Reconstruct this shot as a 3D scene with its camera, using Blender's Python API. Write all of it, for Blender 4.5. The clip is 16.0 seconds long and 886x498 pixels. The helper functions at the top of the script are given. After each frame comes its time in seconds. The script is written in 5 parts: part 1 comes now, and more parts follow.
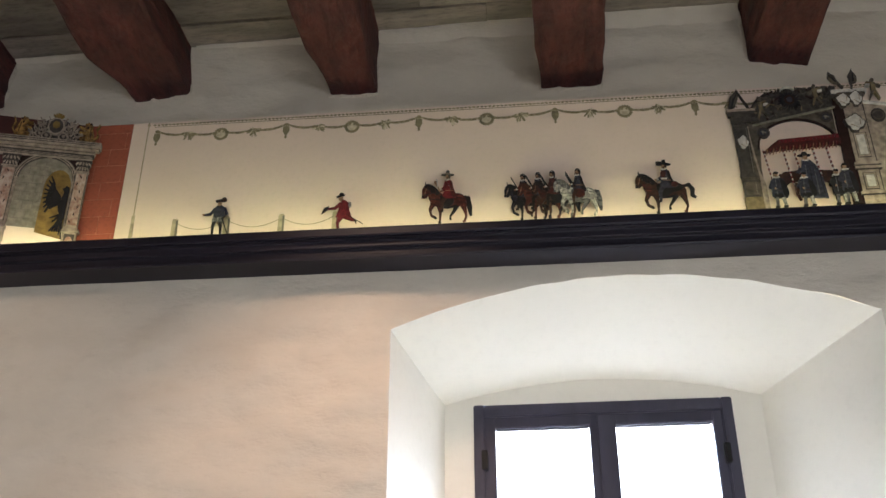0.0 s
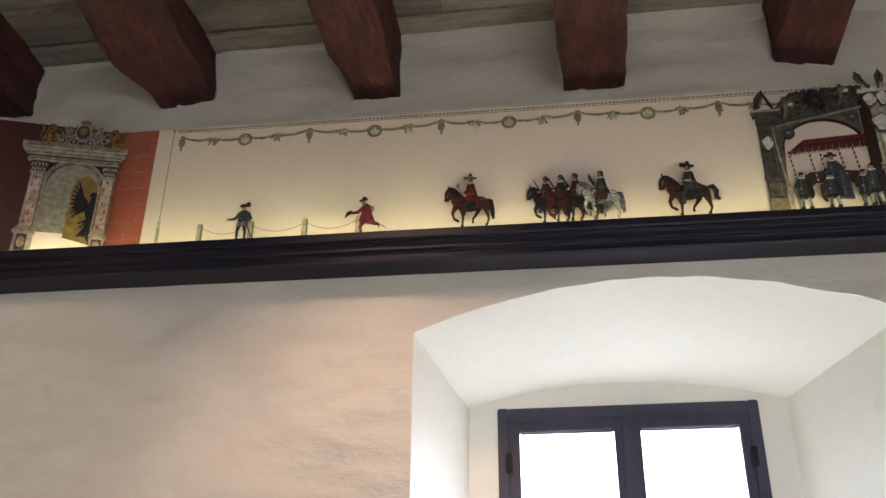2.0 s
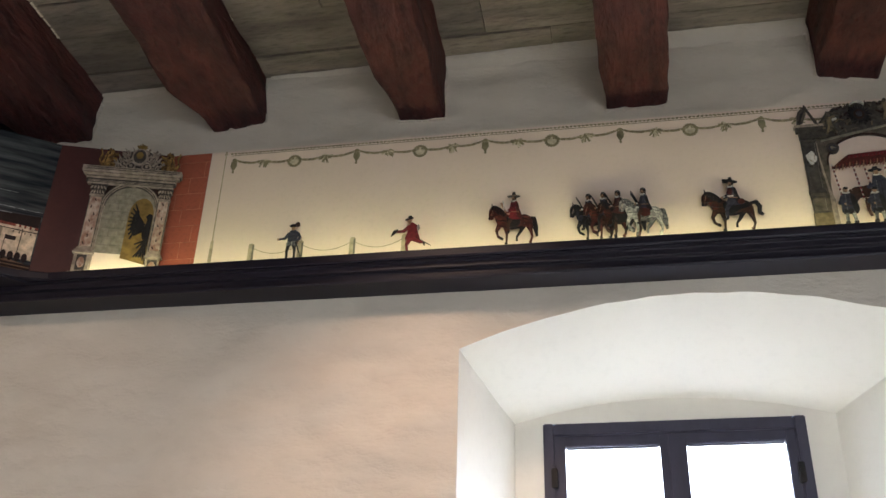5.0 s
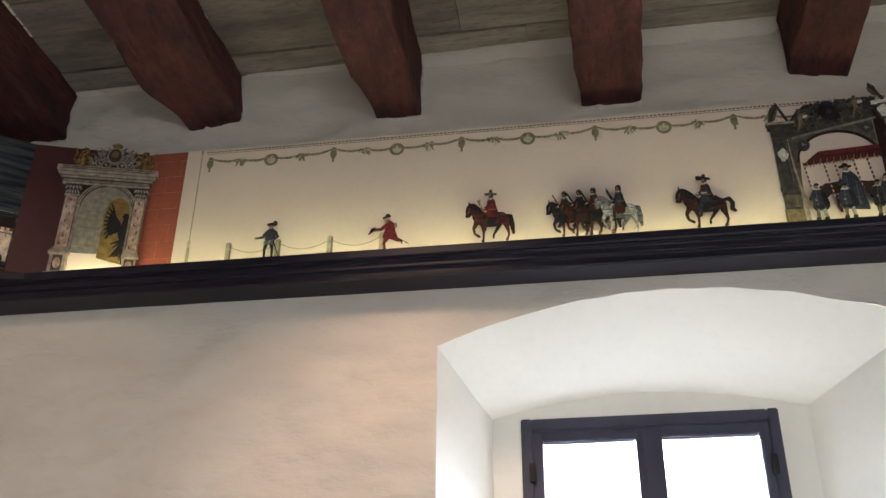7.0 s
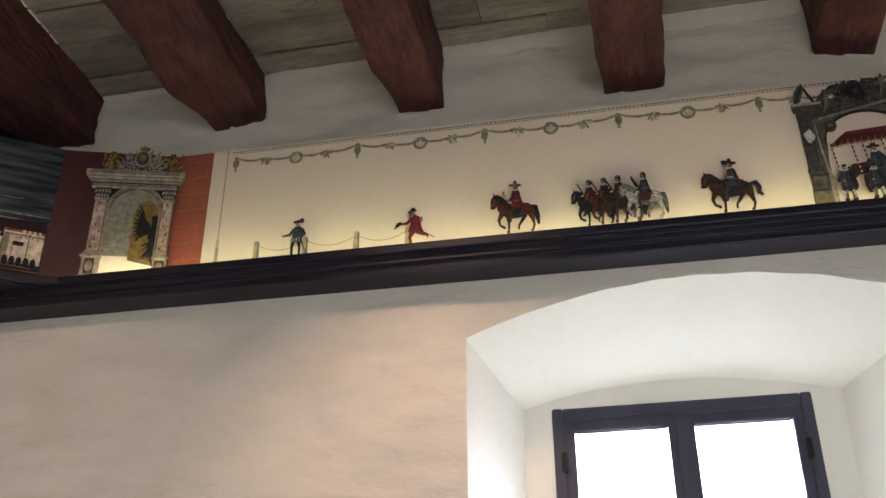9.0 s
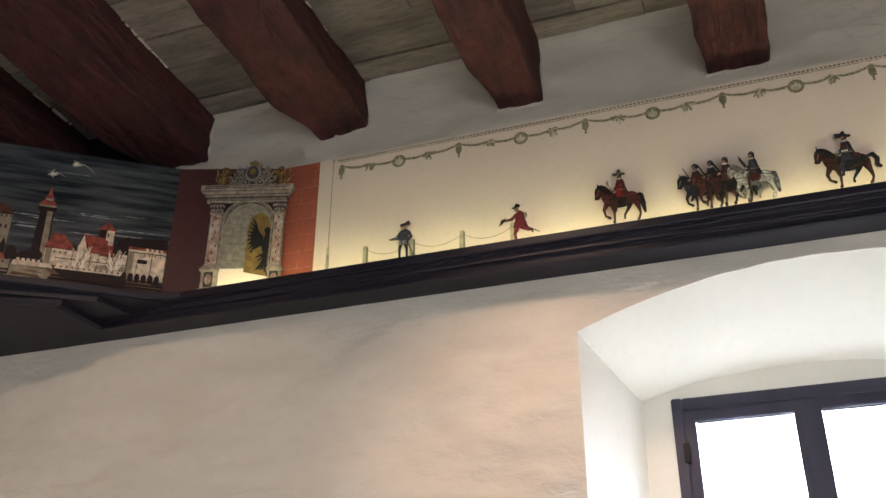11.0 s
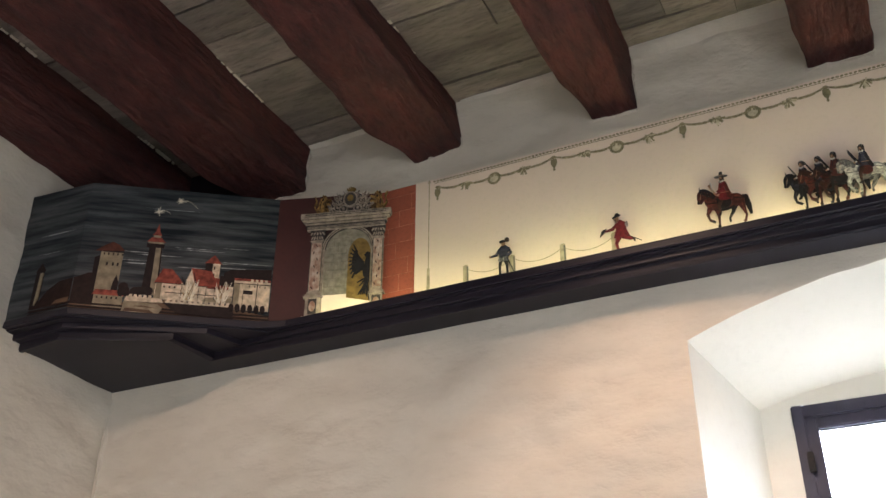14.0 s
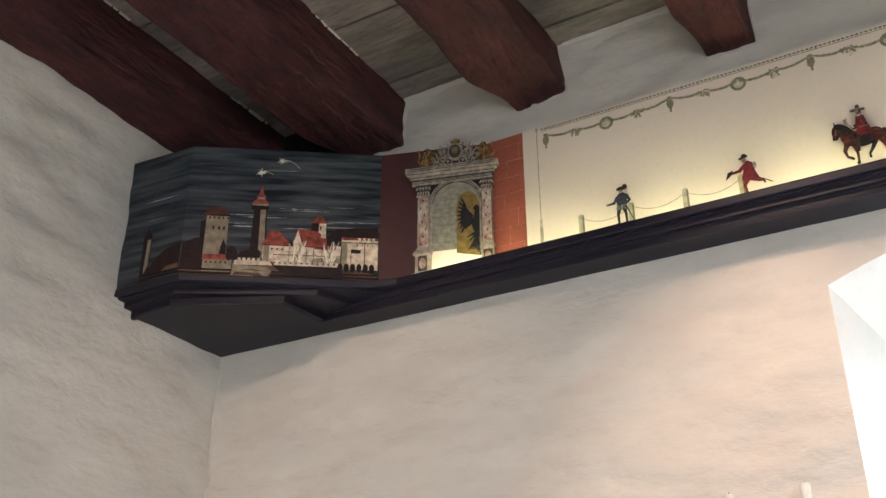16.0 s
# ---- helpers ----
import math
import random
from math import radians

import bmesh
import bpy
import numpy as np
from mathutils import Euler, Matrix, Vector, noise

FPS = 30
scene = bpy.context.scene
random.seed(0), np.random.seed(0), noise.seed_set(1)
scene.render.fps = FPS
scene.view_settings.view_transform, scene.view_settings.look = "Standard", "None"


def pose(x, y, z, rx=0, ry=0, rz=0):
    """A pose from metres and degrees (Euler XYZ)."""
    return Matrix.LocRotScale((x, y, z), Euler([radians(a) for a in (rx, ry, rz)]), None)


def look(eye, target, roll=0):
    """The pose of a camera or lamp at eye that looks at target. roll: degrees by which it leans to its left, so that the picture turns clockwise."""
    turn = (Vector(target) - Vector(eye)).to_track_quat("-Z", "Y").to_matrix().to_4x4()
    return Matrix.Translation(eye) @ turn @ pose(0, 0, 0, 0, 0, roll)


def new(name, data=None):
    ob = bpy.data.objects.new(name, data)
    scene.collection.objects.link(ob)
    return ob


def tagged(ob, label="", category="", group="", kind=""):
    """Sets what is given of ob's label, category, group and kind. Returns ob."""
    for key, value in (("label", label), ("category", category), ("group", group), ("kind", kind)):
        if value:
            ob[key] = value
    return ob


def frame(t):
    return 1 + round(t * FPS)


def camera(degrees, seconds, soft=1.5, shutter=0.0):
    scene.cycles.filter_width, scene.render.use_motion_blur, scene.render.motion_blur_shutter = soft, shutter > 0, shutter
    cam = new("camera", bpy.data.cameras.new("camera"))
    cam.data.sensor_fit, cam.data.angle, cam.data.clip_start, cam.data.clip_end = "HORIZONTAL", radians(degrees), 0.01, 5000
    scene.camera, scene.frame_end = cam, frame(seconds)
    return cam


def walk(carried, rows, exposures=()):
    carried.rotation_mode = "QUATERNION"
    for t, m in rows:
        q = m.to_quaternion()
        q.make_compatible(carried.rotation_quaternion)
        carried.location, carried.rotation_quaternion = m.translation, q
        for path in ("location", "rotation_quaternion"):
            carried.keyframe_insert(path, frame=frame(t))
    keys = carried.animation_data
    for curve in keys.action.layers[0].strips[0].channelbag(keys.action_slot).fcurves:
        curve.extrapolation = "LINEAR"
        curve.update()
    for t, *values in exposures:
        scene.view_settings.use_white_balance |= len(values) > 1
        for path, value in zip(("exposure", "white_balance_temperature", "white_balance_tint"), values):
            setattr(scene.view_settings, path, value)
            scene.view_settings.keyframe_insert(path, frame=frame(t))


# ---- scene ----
cam = camera(49.0, 16.0)
PATH = [
    (0, (0.147, 0.128, 1.786), (-0.032, 1.879, 2.736), -0.1),
    (0.5, (0.144, 0.137, 1.781), (-0.036, 1.887, 2.733), -0.1),
    (1, (0.149, 0.137, 1.783), (-0.044, 1.886, 2.734), -0.0),
    (1.5, (0.153, 0.134, 1.778), (-0.069, 1.876, 2.735), 0.4),
    (2, (0.165, 0.132, 1.778), (-0.071, 1.871, 2.738), 0.5),
    (2.5, (0.158, 0.124, 1.779), (-0.064, 1.869, 2.731), 0.1),
    (3, (0.148, 0.127, 1.775), (-0.034, 1.865, 2.748), -0.6),
    (3.5, (0.175, 0.116, 1.766), (-0.086, 1.831, 2.761), 0.5),
    (4, (0.202, 0.105, 1.755), (-0.137, 1.806, 2.751), 1.9),
    (6.5, (0.190, 0.054, 1.764), (-0.124, 1.774, 2.733), 0.8),
    (7, (0.191, 0.053, 1.761), (-0.097, 1.776, 2.735), 0.5),
    (7.5, (0.203, 0.045, 1.761), (-0.092, 1.769, 2.732), 0.7),
    (8, (0.195, 0.049, 1.761), (-0.112, 1.775, 2.724), 0.6),
    (10.5, (0.251, 0.044, 1.768), (-0.256, 1.730, 2.717), -0.3),
    (11, (0.256, 0.048, 1.773), (-0.333, 1.709, 2.718), 0.2),
    (11.5, (0.249, 0.058, 1.775), (-0.428, 1.695, 2.704), -0.0),
    (12, (0.244, 0.076, 1.766), (-0.492, 1.686, 2.697), -0.3),
    (12.5, (0.229, 0.077, 1.759), (-0.524, 1.651, 2.738), -0.1),
    (13, (0.222, 0.067, 1.763), (-0.538, 1.628, 2.755), -0.1),
    (13.5, (0.237, 0.060, 1.774), (-0.529, 1.621, 2.762), 0.1),
    (14, (0.230, 0.071, 1.761), (-0.531, 1.634, 2.749), 0.2),
    (14.5, (0.236, 0.063, 1.765), (-0.540, 1.628, 2.739), 0.0),
    (15, (0.231, 0.059, 1.774), (-0.574, 1.623, 2.725), 0.5),
    (15.5, (0.180, 0.067, 1.791), (-0.680, 1.638, 2.681), 1.0),
    (16, (0.011, 0.063, 1.821), (-0.879, 1.611, 2.720), -0.2),
]
walk(cam, [(t, look(eye, target, roll)) for t, eye, target, roll in PATH], [(0, 0.24, 6300, 10), (7, 0.20, 6200, 10), (8.2, 0.21, 6250, 10), (10.5, 0.30, 6300, 10), (11, 0.34, 6300, 10), (11.5, 0.21, 6300, 10), (12, -0.04, 6300, 10), (12.5, 0.17, 6350, 10), (13, 0.32, 6350, 10), (14, 0.45, 6350, 10), (14.5, 0.43, 6350, 10), (15, 0.45, 6300, 10), (15.5, 0.47, 6100, 9), (16, 0.70, 5950, 9)])

# ---- world and lights ----
world = bpy.data.worlds.new("sky")
scene.world = world
world.use_nodes = True
wn = world.node_tree
sky = wn.nodes.new("ShaderNodeTexSky")
sky.sky_type, sky.sun_disc = "NISHITA", False
sky.sun_elevation, sky.sun_rotation = radians(40), radians(150)
wn.links.new(sky.outputs[0], wn.nodes["Background"].inputs[0])
wn.nodes["Background"].inputs[1].default_value = 0.15


def area(name, eye, target, sx, sy, watts, col):
    d = bpy.data.lights.new(name, "AREA")
    d.shape, d.size, d.size_y, d.energy, d.color = "RECTANGLE", sx, sy, watts, col
    ob = new(name, d)
    ob.matrix_world = look(eye, target)
    return ob


def spot(name, eye, target, watts, col, angle, blend=1.0, radius=0.05):
    d = bpy.data.lights.new(name, "SPOT")
    d.energy, d.color, d.spot_size, d.spot_blend, d.shadow_soft_size = watts, col, radians(angle), blend, radius
    ob = new(name, d)
    ob.matrix_world = look(eye, target)
    return ob


area("window_daylight", (0.37, 4.40, 3.35), (0.37, 2.9, 1.2), 2.2, 2.2, 830, (0.80, 0.865, 1.0))
# unseen fill lamp added at the south end, no window behind it
area("rear_fill", (1.9, -3.1, 1.9), (1.5, -2.3, 0.0), 1.6, 1.6, 325, (0.80, 0.865, 1.0))
# second added fill, from the closed east end
area("east_fill", (6.50, 0.9, 1.9), (5.8, 1.0, 0.0), 1.8, 2.0, 78, (0.80, 0.865, 1.0))
spot("ceiling_spot", (-0.42, 1.60, 4.02), (-0.46, 3.0, 2.34), 124, (1.0, 0.68, 0.50), 57, 1.0, 0.18)
spot("ceiling_spot", (-1.30, 0.30, 3.98), (-2.10, 3.0, 2.45), 68, (1.0, 0.72, 0.54), 54, 1.0, 0.06)


# ---- materials ----
def material(name, c1, c2, scale=3.0, detail_scale=40.0, rough=0.8, bump=0.3, stretch=(1, 1, 1), dist=0.01, c3=None, metal=0.0, spread=0.25, per_object=0.0, gloss=0.5, per_island=0.0):
    """Two colours mixed by a broad and a fine noise, with relief."""
    m = bpy.data.materials.new(name)
    m.use_nodes = True
    nt = m.node_tree
    n, l = nt.nodes, nt.links
    b = n["Principled BSDF"]
    tc, mp = n.new("ShaderNodeTexCoord"), n.new("ShaderNodeMapping")
    mp.inputs["Scale"].default_value = stretch
    l.new(tc.outputs["Object"], mp.inputs[0])
    big, fine = n.new("ShaderNodeTexNoise"), n.new("ShaderNodeTexNoise")
    big.inputs["Scale"].default_value, big.inputs["Detail"].default_value = scale, 5
    fine.inputs["Scale"].default_value, fine.inputs["Detail"].default_value = detail_scale, 6
    fine.inputs["Roughness"].default_value = 0.65
    l.new(mp.outputs[0], big.inputs[0])
    l.new(mp.outputs[0], fine.inputs[0])
    mr = n.new("ShaderNodeMapRange")
    mr.inputs[1].default_value, mr.inputs[2].default_value = 0.5 - spread, 0.5 + spread
    l.new(big.outputs[0], mr.inputs[0])
    mix = n.new("ShaderNodeMix")
    mix.data_type = "RGBA"
    mix.inputs[6].default_value, mix.inputs[7].default_value = (*c1, 1), (*c2, 1)
    l.new(mr.outputs[0], mix.inputs[0])
    mix2 = n.new("ShaderNodeMix")
    mix2.data_type = "RGBA"
    c3 = c3 or tuple(v * 0.6 for v in c1)
    mix2.inputs[7].default_value = (*c3, 1)
    mr2 = n.new("ShaderNodeMapRange")
    mr2.inputs[1].default_value, mr2.inputs[2].default_value, mr2.inputs[4].default_value = 0.5, 0.8, 0.7
    l.new(fine.outputs[0], mr2.inputs[0])
    l.new(mr2.outputs[0], mix2.inputs[0])
    l.new(mix.outputs[2], mix2.inputs[6])
    out = mix2.outputs[2]
    if per_island:
        geo, hsv, vr = n.new("ShaderNodeNewGeometry"), n.new("ShaderNodeHueSaturation"), n.new("ShaderNodeMapRange")
        vr.inputs[3].default_value, vr.inputs[4].default_value = 1 - per_island, 1 + per_island
        l.new(geo.outputs["Random Per Island"], vr.inputs[0])
        l.new(vr.outputs[0], hsv.inputs["Value"])
        l.new(out, hsv.inputs["Color"])
        out = hsv.outputs[0]
    if per_object:
        info, hsv, vr = n.new("ShaderNodeObjectInfo"), n.new("ShaderNodeHueSaturation"), n.new("ShaderNodeMapRange")
        vr.inputs[3].default_value, vr.inputs[4].default_value = 1 - per_object, 1 + per_object
        l.new(info.outputs["Random"], vr.inputs[0])
        l.new(vr.outputs[0], hsv.inputs["Value"])
        l.new(out, hsv.inputs["Color"])
        out = hsv.outputs[0]
    l.new(out, b.inputs["Base Color"])
    b.inputs["Roughness"].default_value, b.inputs["Metallic"].default_value = rough, metal
    b.inputs["Specular IOR Level"].default_value = gloss
    if bump:
        add = n.new("ShaderNodeMath")
        add.operation = "MULTIPLY_ADD"
        add.inputs[1].default_value = 0.25
        l.new(fine.outputs[0], add.inputs[0])
        l.new(big.outputs[0], add.inputs[2])
        bp = n.new("ShaderNodeBump")
        bp.inputs["Strength"].default_value, bp.inputs["Distance"].default_value = bump, dist
        l.new(add.outputs[0], bp.inputs["Height"])
        l.new(bp.outputs[0], b.inputs["Normal"])
    return m


def paint(name, col, rough=0.6, vary=0.30):
    return material(name, tuple(min(0.85, v * 1.10) for v in col), tuple(v * (1 - 1.2 * vary) for v in col), 48, 210, rough, 0.08, dist=0.002, c3=tuple(v * 0.65 for v in col), spread=0.17, gloss=0.2)


def glow(name, col, strength):
    m = bpy.data.materials.new(name)
    m.use_nodes = True
    b = m.node_tree.nodes["Principled BSDF"]
    b.inputs["Base Color"].default_value = (0.8, 0.8, 0.75, 1)
    b.inputs["Emission Color"].default_value = (*col, 1)
    b.inputs["Emission Strength"].default_value = strength
    return m


M_PLASTER = material("lime_plaster", (0.66, 0.60, 0.50), (0.57, 0.515, 0.425), 3.0, 14, 0.9, 0.55, stretch=(1, 1, 1.8), dist=0.05, c3=(0.565, 0.512, 0.422), spread=0.3)
M_REVEAL = material("reveal_plaster", (0.81, 0.77, 0.67), (0.77, 0.73, 0.635), 2.2, 30, 0.9, 0.35, dist=0.012, c3=(0.74, 0.70, 0.605))
M_BEAM = material("old_beam_wood", (0.108, 0.034, 0.029), (0.044, 0.018, 0.017), 6.5, 24, 0.75, 1.0, stretch=(2.2, 0.7, 2.2), dist=0.06, c3=(0.008, 0.006, 0.006), spread=0.22, gloss=0.25)
M_PLANK = material("ceiling_boards", (0.27, 0.224, 0.190), (0.145, 0.120, 0.102), 3.4, 16, 0.85, 1.0, stretch=(1.1, 5, 5), dist=0.03, c3=(0.045, 0.037, 0.031), spread=0.2, per_island=0.22)
# floor stays out of view; pale so that it bounces light upward
M_FLOOR = material("pale_bounce_floor", (0.50, 0.46, 0.40), (0.42, 0.38, 0.33), 2, 30, 0.6, 0.3, dist=0.004)
M_LEDGE = material("dark_stained_wood", (0.0175, 0.0140, 0.0225), (0.012, 0.010, 0.0155), 3, 60, 0.50, 0.0, stretch=(0.4, 3, 3), dist=0.002, c3=(0.007, 0.006, 0.008), gloss=0.32)
# dark frame paint with the window's bluish glare mixed into it
M_FRAME = material("frame_paint_with_glare", (0.045, 0.041, 0.066), (0.032, 0.029, 0.046), 6, 60, 0.5, 0.3, stretch=(3, 3, 0.6), dist=0.004)
M_IRON = material("dark_iron", (0.02, 0.02, 0.02), (0.03, 0.026, 0.022), 20, 90, 0.5, 0.3, metal=0.8, dist=0.002)
M_CREAM = material("cream_panel", (0.70, 0.572, 0.475), (0.66, 0.535, 0.44), 1.5, 60, 0.75, 0.06, dist=0.002, c3=(0.62, 0.505, 0.41))
# maroon darkened for the angled board: its shade is in the colour
M_SHADED_MAROON = material("shaded_maroon", (0.068, 0.017, 0.014), (0.050, 0.013, 0.011), 9, 70, 0.6, 0.1, dist=0.002)
M_RED = material("red_painted_brick", (0.33, 0.082, 0.044), (0.27, 0.068, 0.038), 9, 70, 0.7, 0.1, dist=0.002, c3=(0.15, 0.04, 0.024))
M_JOINT = paint("brick_joint", (0.42, 0.16, 0.10))
M_STONE = material("painted_marble", (0.48, 0.38, 0.31), (0.25, 0.13, 0.09), 55, 80, 0.6, 0.1, stretch=(1, 1, 0.7), dist=0.002, c3=(0.10, 0.04, 0.03), spread=0.14)
M_PALE = paint("pale_stone_paint", (0.35, 0.285, 0.225), vary=0.4)
M_ASHLAR = paint("grey_ashlar_paint", (0.26, 0.235, 0.18))
M_LINE = paint("grey_line_paint", (0.18, 0.165, 0.13))
M_DARK = paint("dark_line_paint", (0.06, 0.05, 0.045))
M_GOLD = paint("ochre_gold_paint", (0.22, 0.14, 0.04))
M_GILT = material("gilt_paint", (0.34, 0.20, 0.06), (0.07, 0.035, 0.014), 60, 200, 0.55, 0.1, dist=0.002, spread=0.14, gloss=0.25)
M_SHIELD = paint("shield_paint", (0.55, 0.52, 0.47), vary=0.3)
M_BLACK = paint("black_paint", (0.015, 0.014, 0.016))
M_GARLAND = paint("olive_garland_paint", (0.25, 0.215, 0.125), vary=0.35)
M_BOLLARD = paint("bollard_paint", (0.42, 0.355, 0.24), vary=0.3)
M_SKY = material("painted_night_sky", (0.007, 0.011, 0.015), (0.082, 0.086, 0.088), 2.6, 22, 0.5, 0.1, stretch=(1.3, 1.3, 15), dist=0.002, c3=(0.008, 0.010, 0.014), spread=0.15, gloss=0.2)
M_EARTH = material("painted_earth", (0.035, 0.016, 0.010), (0.20, 0.12, 0.07), 8, 40, 0.6, 0.1, stretch=(1, 1, 6), dist=0.002, c3=(0.03, 0.015, 0.01), gloss=0.2)
M_HILL = paint("painted_dark_hill", (0.024, 0.011, 0.009))
M_TOWER = material("painted_tower_stone", (0.34, 0.27, 0.17), (0.12, 0.085, 0.05), 34, 90, 0.6, 0.1, dist=0.002)
M_HOUSE = paint("painted_house_wall", (0.74, 0.58, 0.41), vary=0.4)
M_TROOF = paint("painted_brown_roof", (0.11, 0.036, 0.022), vary=0.4)
M_WREATH = paint("wreath_fill_paint", (0.55, 0.47, 0.33), vary=0.3)
M_PLINTH = paint("ochre_plinth_paint", (0.17, 0.13, 0.075), vary=0.35)
M_ROOF = paint("painted_red_roof", (0.32, 0.070, 0.045), vary=0.5)
M_DROOF = paint("painted_dark_roof", (0.022, 0.012, 0.011))
M_SPARK = paint("painted_spark", (0.80, 0.70, 0.54), vary=0.15)


def tin(name, dark, light):
    """Brushed enamel on tin: fine strokes between a dark and a light tone."""
    return material(name, dark, light, 75, 260, 0.45, 0.15, stretch=(1, 1, 1.6), dist=0.002, c3=tuple(v * 0.5 for v in dark), spread=0.16, gloss=0.3)


M_BAYRED = tin("bay_red_tin", (0.026, 0.007, 0.007), (0.075, 0.017, 0.012))
M_BROWN = tin("brown_tin", (0.015, 0.008, 0.007), (0.048, 0.021, 0.013))
M_SORREL = tin("sorrel_tin", (0.050, 0.013, 0.010), (0.135, 0.038, 0.024))
M_STEEL = tin("steel_grey_tin", (0.030, 0.030, 0.036), (0.15, 0.145, 0.14))
M_FELT = tin("grey_felt_tin", (0.030, 0.028, 0.028), (0.10, 0.09, 0.08))
M_COAT_RED = tin("red_tin", (0.070, 0.007, 0.011), (0.150, 0.016, 0.020))
M_COAT_BLUE = tin("dark_blue_tin", (0.010, 0.011, 0.020), (0.038, 0.040, 0.058))
M_GREYHORSE = tin("dapple_grey_tin", (0.13, 0.125, 0.12), (0.40, 0.38, 0.35))
M_SKIN = tin("ochre_tin", (0.17, 0.095, 0.055), (0.34, 0.21, 0.13))
M_WHITE = tin("white_tin", (0.30, 0.28, 0.25), (0.60, 0.56, 0.50))
M_ARCH = paint("dark_grey_green_paint", (0.064, 0.056, 0.050), vary=0.45)
M_SPAN = paint("grey_brown_paint", (0.115, 0.096, 0.074), vary=0.5)
M_LED = glow("led_strip_light", (1.0, 0.965, 0.50), 36.0)
M_GLASS = bpy.data.materials.new("window_glass")
M_GLASS.use_nodes = True
gb = M_GLASS.node_tree.nodes["Principled BSDF"]
gb.inputs["Transmission Weight"].default_value, gb.inputs["Roughness"].default_value, gb.inputs["IOR"].default_value = 1.0, 0.02, 1.45


# ---- mesh helpers ----
def finish(name, bm, mats, parent=None, label="", smooth=False):
    bmesh.ops.recalc_face_normals(bm, faces=bm.faces)
    me = bpy.data.meshes.new(name)
    bm.to_mesh(me)
    bm.free()
    for m in mats if isinstance(mats, (list, tuple)) else [mats]:
        me.materials.append(m)
    if smooth:
        for p in me.polygons:
            p.use_smooth = True
    ob = new(name, me)
    ob.parent = parent
    if label:
        ob["label"] = label
    return ob


def part(name, bm, mats, parent, label="", smooth=False):
    return finish(name, bm, mats, parent, label, smooth)


def holder(name, x=0, y=0, z=0):
    ob = new(name)
    ob.location = (x, y, z)
    return ob


def add_box(bm, x0, x1, y0, y1, z0, z1, bevel=0.0):
    r = bmesh.ops.create_cube(bm, size=1.0, matrix=Matrix.Translation(((x0 + x1) / 2, (y0 + y1) / 2, (z0 + z1) / 2)) @ Matrix.Diagonal((x1 - x0, y1 - y0, z1 - z0, 1)))
    if bevel:
        edges = list({e for v in r["verts"] for e in v.link_edges})
        bmesh.ops.bevel(bm, geom=edges, offset=bevel, segments=2, affect="EDGES")
    return bm


def box(x0, x1, y0, y1, z0, z1, bevel=0.0):
    return add_box(bmesh.new(), x0, x1, y0, y1, z0, z1, bevel)


def relief(a, z):
    """Broad swells and flat, level trowel marks of old plaster."""
    return 0.012 * noise.noise((a * 1.3, z * 1.6, 2.0)) + 0.021 * noise.noise((a * 3.2, z * 7.5, 5.0)) + 0.012 * noise.noise((a * 7.5, z * 15, 8.0)) + 0.0015 * noise.noise((a * 17, z * 26, 3.0))


def trowel(bm, axis):
    """Plaster relief, dying out where the shelf was scribed to the wall."""
    for v in bm.verts:
        z = v.co.z
        v.co[axis] += relief(v.co[1 - axis], z) * (min(1.0, abs(z - 3.262) / 0.12) if axis else 1.0)


SLOPE = -0.007  # the whole frieze falls a little towards the east


class Board:
    """A plane of the frieze: s metres along it from a, z up, depth out of it."""

    def __init__(self, a, b):
        self.a, self.u = Vector((*a, 0)), (Vector((*b, 0)) - Vector((*a, 0))).normalized()
        self.n = Vector((self.u.y, -self.u.x, 0))
        self.long = (Vector(b) - Vector(a)).length

    def at(self, s, z, d=0.0):
        p = self.a + self.u * s + self.n * d
        p.z = z + SLOPE * p.x
        return p

    def poly(self, bm, pts, d0, d1, mat=0):
        """An upright polygon with thickness, from depth d0 to d1."""
        back, front = ([bm.verts.new(self.at(s, z, d)) for s, z in pts] for d in (d0, d1))
        k = len(pts)
        faces = [bm.faces.new(front), bm.faces.new(back[::-1])]
        faces += [bm.faces.new((back[i], back[(i + 1) % k], front[(i + 1) % k], front[i])) for i in range(k)]
        for f in faces:
            f.material_index = mat
        return bm

    def rect(self, bm, s0, s1, z0, z1, d0, d1, mat=0):
        return self.poly(bm, [(s0, z0), (s1, z0), (s1, z1), (s0, z1)], d0, d1, mat)

    def oval(self, bm, s, z, rs, rz, d0, d1, mat=0, n=14, turn=0.0):
        c, w = math.cos(turn), math.sin(turn)
        ring = [(rs * math.cos(k * math.tau / n), rz * math.sin(k * math.tau / n)) for k in range(n)]
        return self.poly(bm, [(s + a * c - b * w, z + a * w + b * c) for a, b in ring], d0, d1, mat)

    def limb(self, bm, p, q, w0, w1, d0, d1, mat=0):
        dx, dz = q[0] - p[0], q[1] - p[1]
        k = math.hypot(dx, dz)
        ox, oz = -dz / k, dx / k
        return self.poly(bm, [(p[0] - ox * w0, p[1] - oz * w0), (q[0] - ox * w1, q[1] - oz * w1), (q[0] + ox * w1, q[1] + oz * w1), (p[0] + ox * w0, p[1] + oz * w0)], d0, d1, mat)

    def arc(self, bm, s, z, r0, r1, a0, a1, d0, d1, mat=0, n=12, squash=1.0):
        """A ring segment, as a chain of quads."""
        for k in range(n):
            t0, t1 = (radians(a0 + (a1 - a0) * (k + e) / n) for e in (0, 1))
            self.poly(bm, [(s + r * math.cos(t), z + squash * r * math.sin(t)) for r, t in ((r0, t0), (r1, t0), (r1, t1), (r0, t1))], d0, d1, mat)
        return bm


